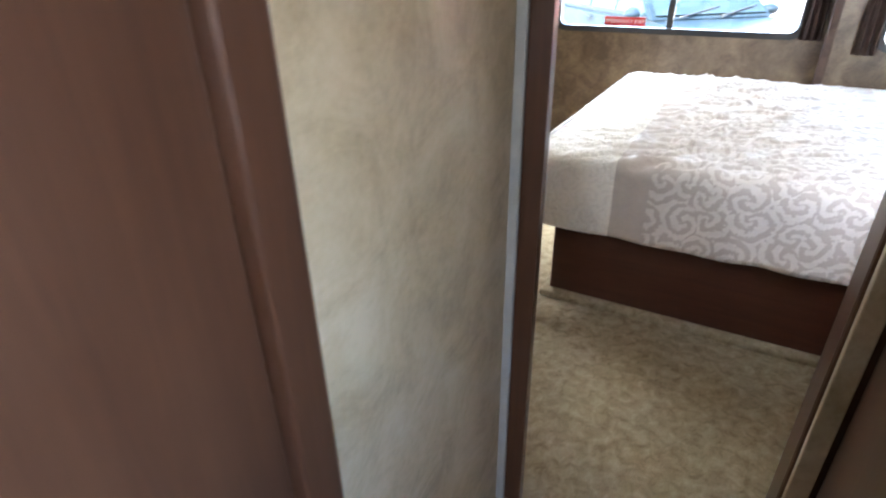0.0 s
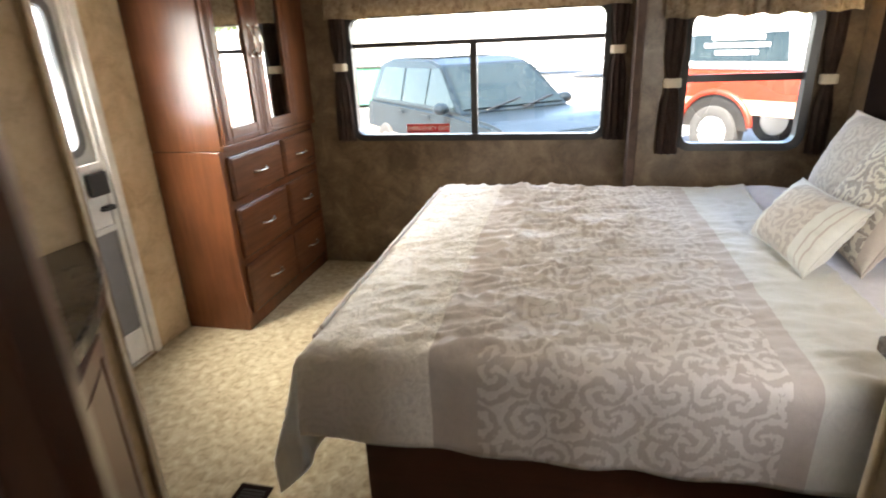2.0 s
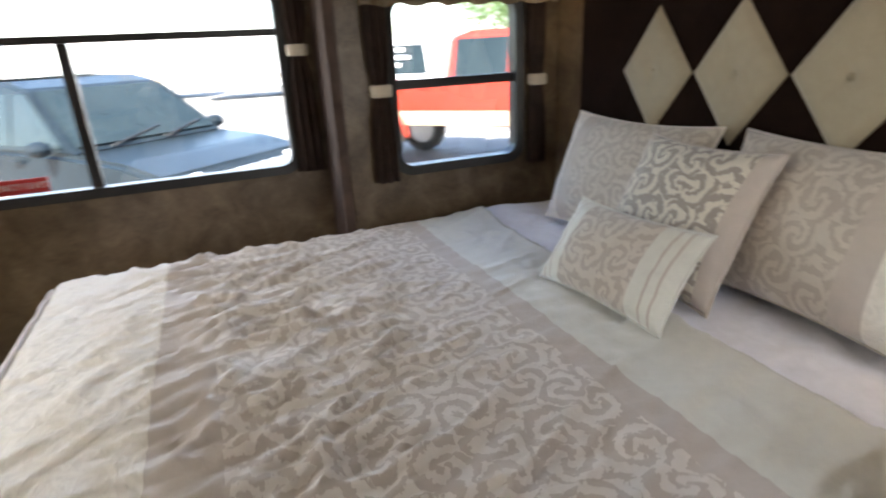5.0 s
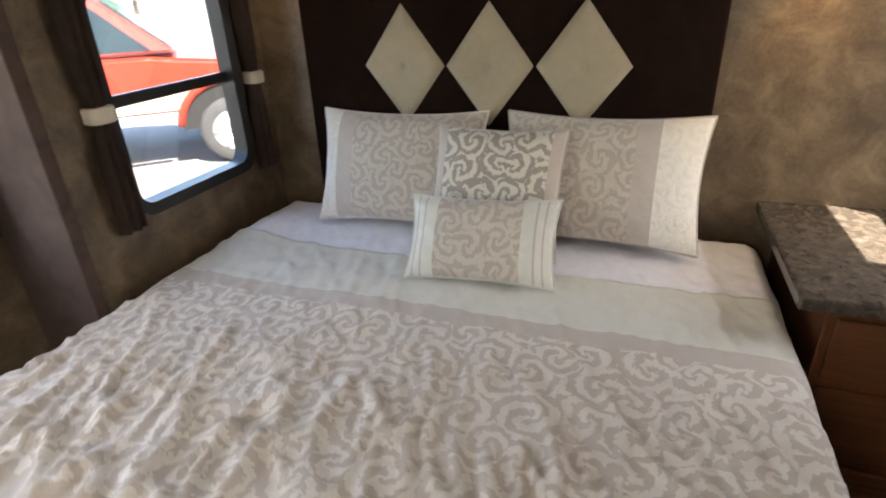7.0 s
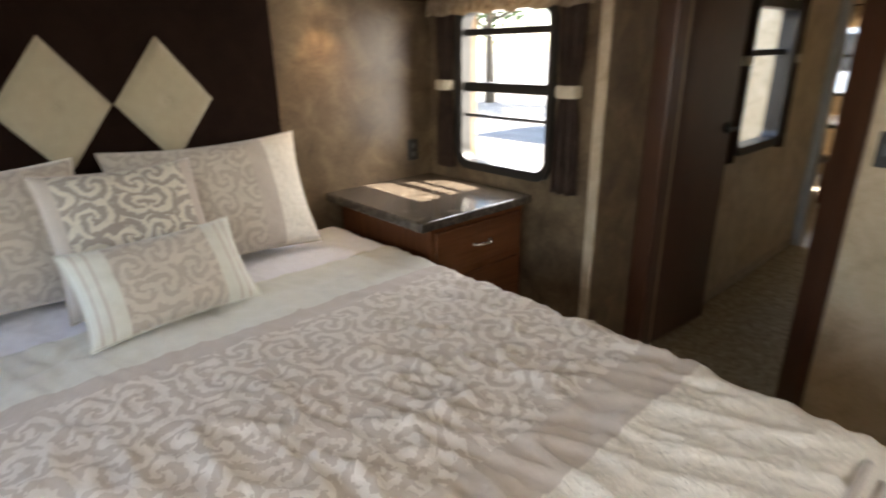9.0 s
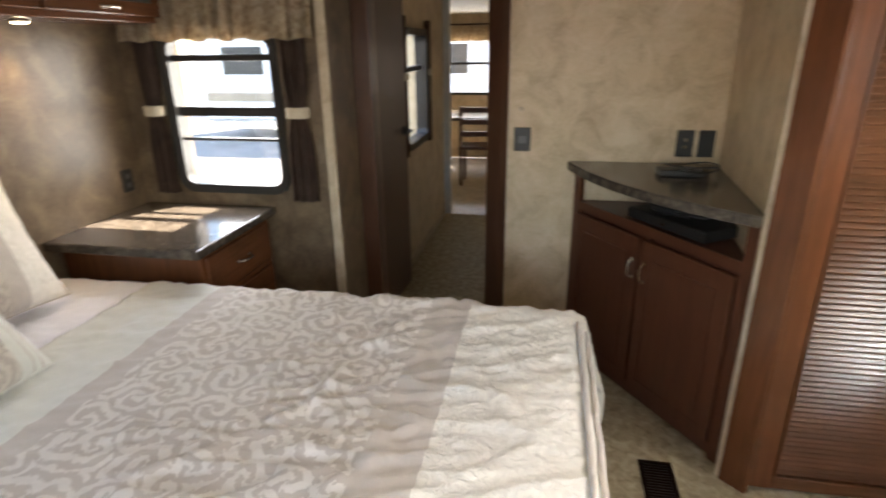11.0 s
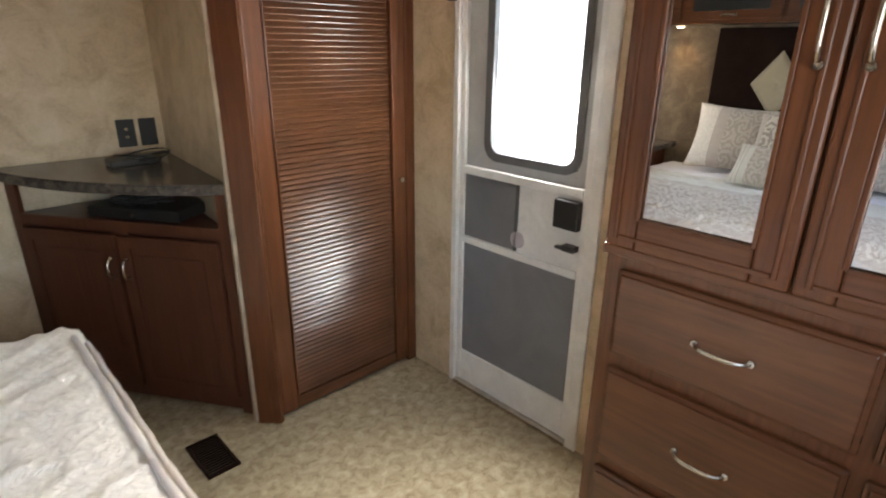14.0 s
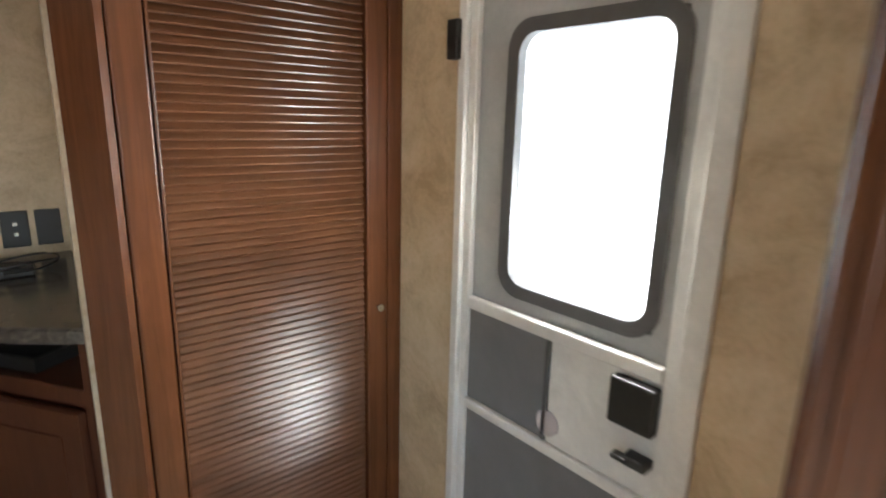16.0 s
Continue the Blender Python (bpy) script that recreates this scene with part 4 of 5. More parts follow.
# ---- outer door ----
def screen_door():
    d = thing("door_2", XW, 2.58, 0, "white aluminium screen door before a grey entry door", "door", kind="structure")
    X = XW
    for n_, b in (("door_frame", (X - 0.02, X + 0.012, 2.222, 2.252, 0, 1.96, 0.004)), ("door_frame", (X - 0.02, X + 0.012, 2.905, 2.955, 0, 1.96, 0.004)), ("door_frame", (X - 0.02, X + 0.012, 2.253, 2.904, 1.925, 1.96, 0.004))):
        part(n_, boxes(b), WHITE_ALU, d)
    sx0, sx1 = X - 0.022, X - 0.002
    part("screen_stile", boxes((sx0, sx1, 2.253, 2.281, 0.02, 1.92, 0.004)), WHITE_ALU, d)
    part("screen_stile", boxes((sx0, sx1, 2.872, 2.904, 0.02, 1.92, 0.004)), WHITE_ALU, d)
    for z0, z1 in ((1.045, 1.08), (0.735, 0.765)):
        part("screen_rail", boxes((sx0, sx1 + 0.004, 2.282, 2.871, z0, z1, 0.004)), WHITE_ALU, d)
    part("kick_plate", boxes((sx0, sx1 - 0.004, 2.282, 2.871, 0.02, 0.185, 0.004)), WHITE_ALU, d, "white kick plate")
    part("screen", boxes((sx0 + 0.006, sx0 + 0.009, 2.282, 2.871, 0.186, 0.734)), SCREEN, d, "grey screen mesh")
    part("screen", boxes((sx0 + 0.006, sx0 + 0.009, 2.282, 2.575, 0.766, 1.044)), SCREEN, d, "grey screen mesh")
    sl = part("slider", boxes((sx0 + 0.004, sx0 + 0.012, 2.58, 2.871, 0.766, 1.044, 0.002)), WHITE_ALU, d, "white sliding hatch panel")
    part("slider_edge", boxes((sx0 + 0.010, sx0 + 0.018, 2.566, 2.580, 0.768, 1.042, 0.002)), RUBBER, sl)
    bm = bmesh.new()
    cyl(bm, (sx0 + 0.0125, 2.585, 0.82), (sx0 + 0.018, 2.585, 0.82), 0.035, 0.035, 20)
    part("finger_pull", bm, PALE_KNOB, sl, "round clear plastic pull")
    la = part("latch", boxes((sx0 + 0.013, X + 0.022, 2.765, 2.872, 0.925, 1.035, 0.006)), BLACK, d, "black latch box")
    part("latch_lever", boxes((sx0 + 0.013, X + 0.030, 2.815, 2.872, 0.845, 0.868, 0.004), (X + 0.010, X + 0.034, 2.79, 2.83, 0.85, 0.862, 0.003)), BLACK, la)
    # entry door slab with its window
    cy, cz, w, h = 2.607, 1.46, 0.43, 0.66
    bm = bmesh.new()
    xs = (X - 0.055, X - 0.030)
    for b in ((2.253, cy - w / 2, 0, 1.93), (cy + w / 2, 2.905, 0, 1.93), (cy - w / 2, cy + w / 2, 0, cz - h / 2), (cy - w / 2, cy + w / 2, cz + h / 2, 1.93)):
        box(bm, xs[0], xs[1], b[0], b[1], b[2], b[3])
    slab = part("door_slab", bm, DOOR_GREY, d, "light grey entry door slab")
    bm = bmesh.new()
    ring(bm, rounded(w + 0.03, h + 0.03, 0.07), rounded(w - 0.035, h - 0.035, 0.05), lambda u, v, q: (xs[1] + q, cy + u, cz + v), 0.014, 0.004)
    ring(bm, rounded(w, h, 0.01), rounded(w - 0.035, h - 0.035, 0.05), lambda u, v, q: (xs[1] - q, cy + u, cz + v), 0.02)
    part("window_ring", bm, RUBBER, slab, "dark rounded window gasket")
    part("pane", boxes((xs[0] + 0.004, xs[0] + 0.008, cy - w / 2, cy + w / 2, cz - h / 2, cz + h / 2)), FROSTED, slab, "frosted white glass")
    part("threshold", boxes((X - 0.06, X + 0.02, 2.253, 2.904, 0.0, 0.018, 0.004)), STEEL, d, "metal threshold")
    part("hinge_block", boxes((X, X + 0.03, 2.195, 2.235, 1.72, 1.82, 0.004)), BLACK, d, "black door holder")


PALE_KNOB = plain("clear_plastic", (0.5, 0.45, 0.46), 0.15)
screen_door()


# ---- dresser and mirrored wardrobe ----
def dresser():
    d = thing("dresser", -1.43, 3.76, 0, "cherry chest of six drawers built in below the wardrobe", "dresser")
    x0, x1, y0, y1 = XW + 0.002, -1.228, 3.215, 4.345
    part("body", boxes((x0, x1, y0, y1, 0, 1.055, 0.004)), CHERRY, d)
    for z0, z1 in ((0.775, 1.02), (0.435, 0.735), (0.095, 0.395)):
        for a, b in ((3.262, 3.825), (3.85, 4.30)):
            dr = part("drawer", boxes((x1 + 0.001, x1 + 0.021, a, b, z0, z1, 0.008)), CHERRY_LY, d)
            part("drawer_lip", boxes((x1 + 0.0212, x1 + 0.028, a + 0.012, b - 0.012, z0 + 0.012, z1 - 0.012, 0.004)), CHERRY_LY, dr)
            part("handle", handle_bar((x1 + 0.028, (a + b) / 2, (z0 + z1) / 2), "y", 0.125, (1, 0, 0)), STEEL, dr, "brushed nickel bow handle")
    w = thing("wardrobe_cabinet", -1.42, 3.76, 1.056, "cherry wall cabinet with two mirrored doors over the dresser", "cabinet")
    X1 = -1.21
    part("body", boxes((x0, X1, 3.215, 4.345, 1.058, 2.045, 0.004)), CHERRY, w)
    part("bottom_rail", boxes((X1 + 0.0005, X1 + 0.012, 3.217, 4.343, 1.055, 1.083, 0.004)), CHERRY_LY, w)
    part("filler", boxes((X1 + 0.0005, X1 + 0.010, 4.07, 4.343, 1.106, 2.04, 0.003)), CHERRY, w)
    for k, (a, b) in enumerate(((3.227, 3.642), (3.648, 4.063))):
        f0, f1 = X1 + 0.001, X1 + 0.024
        z0, z1, s = 1.085, 2.03, 0.076
        dr = part("door", boxes((f0, f0 + 0.008, a + 0.03, b - 0.03, z0 + 0.03, z1 - 0.03)), DARKWOOD, w)
        part("door_stile", boxes((f0, f1, a, a + s, z0, z1, 0.007)), CHERRY, dr)
        part("door_stile", boxes((f0, f1, b - s, b, z0, z1, 0.007)), CHERRY, dr)
        part("door_rail", boxes((f0, f1, a + s + 0.0005, b - s - 0.0005, z0, z0 + s, 0.006)), CHERRY_LY, dr)
        part("door_rail", boxes((f0, f1, a + s + 0.0005, b - s - 0.0005, z1 - s, z1, 0.006)), CHERRY_LY, dr)
        for q in ((a + 0.022, a + 0.034, z0 + 0.022, z1 - 0.022), (b - 0.034, b - 0.022, z0 + 0.022, z1 - 0.022)):
            part("moulding", boxes((f1 + 0.0003, f1 + 0.006, q[0], q[1], q[2], q[3], 0.003)), CHERRY, dr)
        part("moulding", boxes((f1 + 0.0003, f1 + 0.006, a + 0.035, b - 0.035, z0 + 0.022, z0 + 0.034, 0.003)), CHERRY_LY, dr)
        part("moulding", boxes((f1 - 0.006, f1 + 0.003, a + s - 0.004, a + s + 0.006, z0 + s, z1 - s, 0.002)), CHERRY, dr)
        part("moulding", boxes((f1 - 0.006, f1 + 0.003, b - s - 0.006, b - s + 0.004, z0 + s, z1 - s, 0.002)), CHERRY, dr)
        part("moulding", boxes((f1 - 0.006, f1 + 0.003, a + s + 0.006, b - s - 0.006, z0 + s - 0.004, z0 + s + 0.006, 0.002)), CHERRY_LY, dr)
        part("mirror", boxes((f0 + 0.009, f0 + 0.013, a + s - 0.008, b - s + 0.008, z0 + s - 0.008, z1 - s + 0.008)), MIRROR, dr, "clear mirror pane")
        hy = b - 0.036 if k == 0 else a + 0.036
        part("handle", handle_bar((f1 + 0.006, hy, 1.60), "z", 0.15, (1, 0, 0)), STEEL, dr, "brushed nickel bow handle")


dresser()


# ---- hall and kitchen beyond the doorway ----
structure("wall_hall_west", boxes((0.13, 0.19, 0.21, 0.865, 0, ZC), (0.13, 0.19, -1.55, -0.48, 0, ZC), (0.13, 0.19, -0.48, 0.21, 1.95, ZC)), WALLPAPER, "grey-beige mottled wallpaper of the hall", "wall")
HALLWIN = (-0.66, 0.0, 0.92, 1.72)


def wall_y(x0, x1, y0, y1, hole):
    bm = bmesh.new()
    a, b, c, d = hole
    box(bm, x0, x1, y0, a, 0, ZC)
    box(bm, x0, x1, b, y1, 0, ZC)
    box(bm, x0, x1, a, b, 0, c)
    box(bm, x0, x1, a, b, d, ZC)
    return bm


structure("wall_hall_east", wall_y(0.95, 1.01, -1.604, 0.869, HALLWIN), WALLPAPER, "beige hall wall with a narrow window", "wall")
structure("baseboard", boxes((0.935, 0.949, -1.5, 0.8, 0, 0.06, 0.003)), LIGHT_TRIM, "pale baseboard along the hall", "baseboard")


def hall_window():
    w = thing("window_4", 0.97, -0.35, 0.92, "narrow black-framed hall window", "window", kind="structure")
    a, b, c, d = HALLWIN
    bm = bmesh.new()
    ring(bm, rounded(b - a + 0.03, d - c + 0.03, 0.08), rounded(b - a - 0.06, d - c - 0.06, 0.05), lambda u, v, q: (0.95 - q, (a + b) / 2 + u, (c + d) / 2 + v), 0.05, 0.01)
    ring(bm, rounded(b - a, d - c, 0.01), rounded(b - a - 0.06, d - c - 0.06, 0.05), lambda u, v, q: (0.95 + q, (a + b) / 2 + u, (c + d) / 2 + v), 0.05)
    part("window_frame", bm, FRAME_BLACK, w)
    part("window_bar", boxes((0.955, 0.99, a + 0.02, b - 0.02, 1.44, 1.475, 0.003)), FRAME_BLACK, w)
    g = part("pane", boxes((0.972, 0.976, a + 0.01, b - 0.01, c + 0.01, d - 0.01)), GLASS, w)
    g.visible_shadow = False


hall_window()
for _y in (-0.73, 0.06):
    _c = curtain(0.95, _y, 0.88, 1.80, 1.42, -1, 0.11)
    _c.rotation_euler = (0, 0, -math.pi / 2)


def bathroom_door():
    d = thing("door_3", 0.16, -0.13, 0, "dark brown cherry bathroom door standing closed in the hall", "door", kind="structure")
    part("door_leaf", boxes((0.14, 0.178, -0.43, 0.155, 0.02, 1.90, 0.004)), CASING, d)
    part("casing", boxes((0.13, 0.203, 0.156, 0.225, 0, 1.95, 0.006)), CASING, d)
    part("casing", boxes((0.13, 0.203, -0.49, -0.431, 0, 1.95, 0.006)), CASING, d)
    part("casing", boxes((0.13, 0.203, -0.43, 0.155, 1.905, 1.95, 0.006)), CASING, d)


bathroom_door()
structure("trim", boxes((0.885, 0.948, -1.62, -1.55, 0, ZC, 0.006)), DOOR_GREY, "grey vertical trim at the end of the hall", "trim")
structure("kitchen_floor", boxes((-1.7, 2.1, -4.6, -1.552, -0.06, -0.004)), VINYL, "pale stone-look vinyl kitchen floor", "floor")
structure("wall_kitchen_north", boxes((-1.7, 0.188, -1.62, -1.56, 0, ZC), (0.95, 2.1, -1.66, -1.605, 0, ZC)), WALLPAPER, "beige kitchen wall", "wall")
structure("wall_kitchen_west", boxes((-1.76, -1.7, -4.6, -1.5, 0, ZC), (-1.70, 0.034, -1.56, -1.50, 0, ZC), (-1.1, -1.04, -1.5, 0.96, 0, ZC)), WALLPAPER, "beige kitchen side wall", "wall")
structure("wall_kitchen_east", boxes((2.04, 2.1, -4.6, -1.5, 0, ZC)), WALLPAPER, "beige kitchen side wall", "wall")
KW = (0.75, 1.75, 0.95, 1.75)
structure("wall_kitchen_south", wall_x(-1.76, 2.1, -4.66, -4.6, KW), WALLPAPER, "beige kitchen end wall with a window", "wall")
window("window_5", KW, -4.6, -4.66, -1, "bright kitchen window with a middle rail", [(0.78, 1.72, 1.36, 1.40)], -4.63)
valance(0.65, 1.85, -4.6, 1, 1.68, 1.9, "ruffled tan valance over the kitchen window")


def dining_chair(x, y):
    c = thing("dining_chair", x, y, 0, "dark wooden kitchen chair with slatted back", "chair", "kitchen chairs")
    part("seat", boxes((x - 0.2, x + 0.2, y - 0.2, y + 0.2, 0.44, 0.48, 0.01)), DARKWOOD, c)
    for a in (-0.17, 0.17):
        for b in (-0.17, 0.17):
            part("leg", boxes((x + a - 0.018, x + a + 0.018, y + b - 0.018, y + b + 0.018, 0, 0.44, 0.003)), DARKWOOD, c)
        part("back_post", boxes((x + a - 0.018, x + a + 0.018, y + 0.16, y + 0.19, 0.48, 0.95, 0.003)), DARKWOOD, c)
    for z in (0.6, 0.74, 0.88):
        part("back_slat", boxes((x - 0.15, x + 0.15, y + 0.165, y + 0.185, z, z + 0.06, 0.003)), DARKWOOD, c)


def kitchen_table():
    t = thing("dining_table", 1.2, -3.6, 0, "dark kitchen table under the window", "table")
    part("tabletop", boxes((0.55, 1.75, -4.2, -3.25, 0.72, 0.76, 0.008)), STONE, t)
    for x in (0.62, 1.68):
        for y in (-4.12, -3.33):
            part("leg", boxes((x - 0.03, x + 0.03, y - 0.03, y + 0.03, 0, 0.72, 0.004)), DARKWOOD, t)


kitchen_table()
dining_chair(0.8, -2.95)
dining_chair(1.35, -2.95)

# ---- outdoors ----
GZ = -0.42
bm = bmesh.new()
box(bm, -400, 400, -400, 400, GZ - 0.1, GZ)
structure("ground", bm, ASPHALT, "pale sunlit gravel and asphalt lot", "ground")


def wheel(parent, at, r, width, fwd, side):
    f, s = Vector(fwd), Vector(side)
    a = Vector(at)
    bm = bmesh.new()
    n = 32
    prof = [(0.62, -0.42), (0.93, -0.5), (1.0, -0.38), (1.0, 0.38), (0.93, 0.5), (0.62, 0.42)]
    rows = []
    for i in range(n):
        an = 2 * math.pi * i / n
        e = f * math.cos(an) + Vector((0, 0, 1)) * math.sin(an)
        rows.append([bm.verts.new(a + e * (r * q) + s * (width * w)) for q, w in prof])
    for i in range(n):
        for j in range(len(prof) - 1):
            bm.faces.new((rows[i][j], rows[i][j + 1], rows[(i + 1) % n][j + 1], rows[(i + 1) % n][j])).smooth = True
    bmesh.ops.recalc_face_normals(bm, faces=bm.faces[:])
    w = part("wheel", bm, TYRE, parent)
    bm = bmesh.new()
    cyl(bm, a - s * (width * 0.36), a + s * (width * 0.36), r * 0.63, r * 0.63, 28)
    for i in range(6):
        an = 2 * math.pi * i / 6
        e = f * math.cos(an) + Vector((0, 0, 1)) * math.sin(an)
        cyl(bm, a + e * (r * 0.1) + s * (width * 0.38), a + e * (r * 0.58) + s * (width * 0.42), r * 0.09, r * 0.07, 8)
    cyl(bm, a + s * (width * 0.3), a + s * (width * 0.48), r * 0.16, r * 0.13, 14)
    part("rim", bm, RIM, w)


def vehicle(name, label, centre, heading, profile, cabin, half, paint, lower=None, extras=None, tyre_r=0.38, axles=(1.45, -1.45), rise=0.0, stretch=1.0):
    """profile: (forward, height) outline of the lower body; cabin: outline of the glasshouse, drawn in at the top."""
    h = radians(heading)
    F, S = Vector((math.cos(h), math.sin(h), 0)), Vector((-math.sin(h), math.cos(h), 0))
    O = Vector((centre[0], centre[1], GZ))
    v = thing(name, O.x, O.y, O.z, label, "car")

    def P(f, s, z):
        return O + F * (f * stretch) + S * s + Vector((0, 0, z + rise))

    def loft(outline, sides, bev=0.0):
        bm = bmesh.new()
        rows = [[bm.verts.new(P(f, sg * sides(f, z), z)) for f, z in outline] for sg in (-1, 1)]
        k = len(outline)
        bm.faces.new(rows[0])
        bm.faces.new(rows[1][::-1])
        for i in range(k):
            bm.faces.new((rows[0][i], rows[1][i], rows[1][(i + 1) % k], rows[0][(i + 1) % k]))
        bmesh.ops.recalc_face_normals(bm, faces=bm.faces[:])
        if bev:
            bmesh.ops.bevel(bm, geom=bm.edges[:], offset=bev, segments=3, affect="EDGES")
        for f in bm.faces:
            f.smooth = False
        return bm
    top = max(z for _, z in cabin)
    base = min(z for _, z in cabin)

    def cab_side(f, z):
        return half - 0.05 - 0.17 * (z - base) / (top - base)
    part("body", loft(profile, lambda f, z: half - 0.03 * (z > 0.9), 0.05), paint, v)
    part("cabin", loft(cabin, cab_side, 0.03), paint, v)
    return v, P, cab_side, F, S


def panel(P, pts, thick, out, mat, name, parent, label=""):
    """A thin plate through points (f, s, z), thickened along out."""
    bm = bmesh.new()
    a = [bm.verts.new(P(*p)) for p in pts]
    b = [bm.verts.new(P(*p) + out * thick) for p in pts]
    k = len(pts)
    bm.faces.new(a)
    bm.faces.new(b[::-1])
    for i in range(k):
        bm.faces.new((a[i], b[i], b[(i + 1) % k], a[(i + 1) % k]))
    bmesh.ops.recalc_face_normals(bm, faces=bm.faces[:])
    return part(name, bm, mat, parent, label)


def suv():
    prof = [(-2.3, 0.35), (-2.38, 0.75), (-2.3, 1.12), (0.75, 1.10), (1.7, 1.04), (2.2, 0.94), (2.36, 0.72), (2.33, 0.35)]
    cab = [(-2.28, 1.08), (-2.0, 1.68), (-1.5, 1.77), (-0.2, 1.76), (0.18, 1.68), (1.0, 1.08)]
    v, P, side, F, S = vehicle("suv", "dark grey sport utility car parked outside the window", (-0.75, 9.1), -50, prof, cab, 0.95, PAINT_GREY)
    up = Vector((0, 0, 1))
    panel(P, [(0.22, -0.66, 1.64), (0.22, 0.66, 1.64), (0.93, 0.8, 1.13), (0.93, -0.8, 1.13)], 0.012, (F * 0.55 + up * 0.8).normalized() * 2.2, GLASS_CAR, "windscreen", v)
    for sg in (-1, 1):
        for f0, f1, t0, t1 in ((0.02, 0.85, 0.0, 0.24), (-0.85, -0.06, -0.85, -0.06), (-1.95, -0.93, -1.75, -0.93)):
            pts = [(f0 if f0 < 0.01 else -0.02, sg * side(0, 1.15), 1.15), (f1, sg * side(0, 1.15), 1.15), (t1, sg * side(0, 1.64), 1.64), (t0, sg * side(0, 1.64), 1.64)]
            panel(P, pts, 0.012, S * sg, GLASS_CAR, "side_window", v)
        panel(P, [(-2.25, sg * 0.952, 0.36), (2.2, sg * 0.952, 0.36), (2.2, sg * 0.952, 0.62), (-2.25, sg * 0.952, 0.66)], 0.014, S * sg, PAINT_TAN, "side_cladding", v, "tan lower side cladding")
        for fx in (1.45, -1.45):
            wheel(v, P(fx, sg * 0.87, 0.38), 0.38, 0.24, F, S * sg)
        bm = bmesh.new()
        c = P(0.72, sg * 1.03, 1.16)
        bmesh.ops.create_uvsphere(bm, u_segments=14, v_segments=8, radius=0.11, matrix=Matrix.Translation(c) @ Matrix.Diagonal((1, 1, 0.7, 1)))
        part("wing_mirror", bm, PAINT_GREY, v)
        panel(P, [(2.22, sg * 0.55, 0.93), (2.15, sg * 0.88, 0.90), (2.24, sg * 0.88, 0.78), (2.33, sg * 0.55, 0.80)], 0.03, F, LAMP_GLASS, "headlight", v)
        for f in (-0.9, 0.0):
            panel(P, [(f, sg * 0.952, 1.02), (f + 0.2, sg * 0.952, 1.02), (f + 0.2, sg * 0.952, 0.985), (f, sg * 0.952, 0.985)], 0.02, S * sg, PAINT_GREY, "door_handle", v)
        panel(P, [(-1.9, sg * 0.66, 1.78), (0.0, sg * 0.66, 1.79), (0.0, sg * 0.63, 1.79), (-1.9, sg * 0.63, 1.78)], 0.04, up, RIM, "roof_rail", v)
    for s0, s1 in ((-0.5, 0.15), (0.1, 0.7)):
        bm = bmesh.new()
        tube(bm, [P(1.0 - 0.03 * i, s0 + (s1 - s0) * i / 5, 1.12 + 0.022 * i) for i in range(6)], 0.012, 6)
        part("wiper", bm, BLACK, v)
    panel(P, [(-1.7, -0.6, 1.775), (-0.3, -0.6, 1.775), (-0.3, 0.6, 1.775), (-1.7, 0.6, 1.775)], 0.012, up, GLASS_CAR, "sunroof", v)
    for i in range(7):
        s = -0.45 + i * 0.15
        panel(P, [(2.30, s - 0.05, 0.90), (2.30, s + 0.05, 0.90), (2.36, s + 0.05, 0.74), (2.36, s - 0.05, 0.74)], 0.03, F, RIM, "grille_slot", v)
    panel(P, [(2.28, -0.9, 0.52), (2.28, 0.9, 0.52), (2.28, 0.9, 0.44), (2.28, -0.9, 0.44)], 0.10, F, BLACK, "bumper_trim", v)


suv()


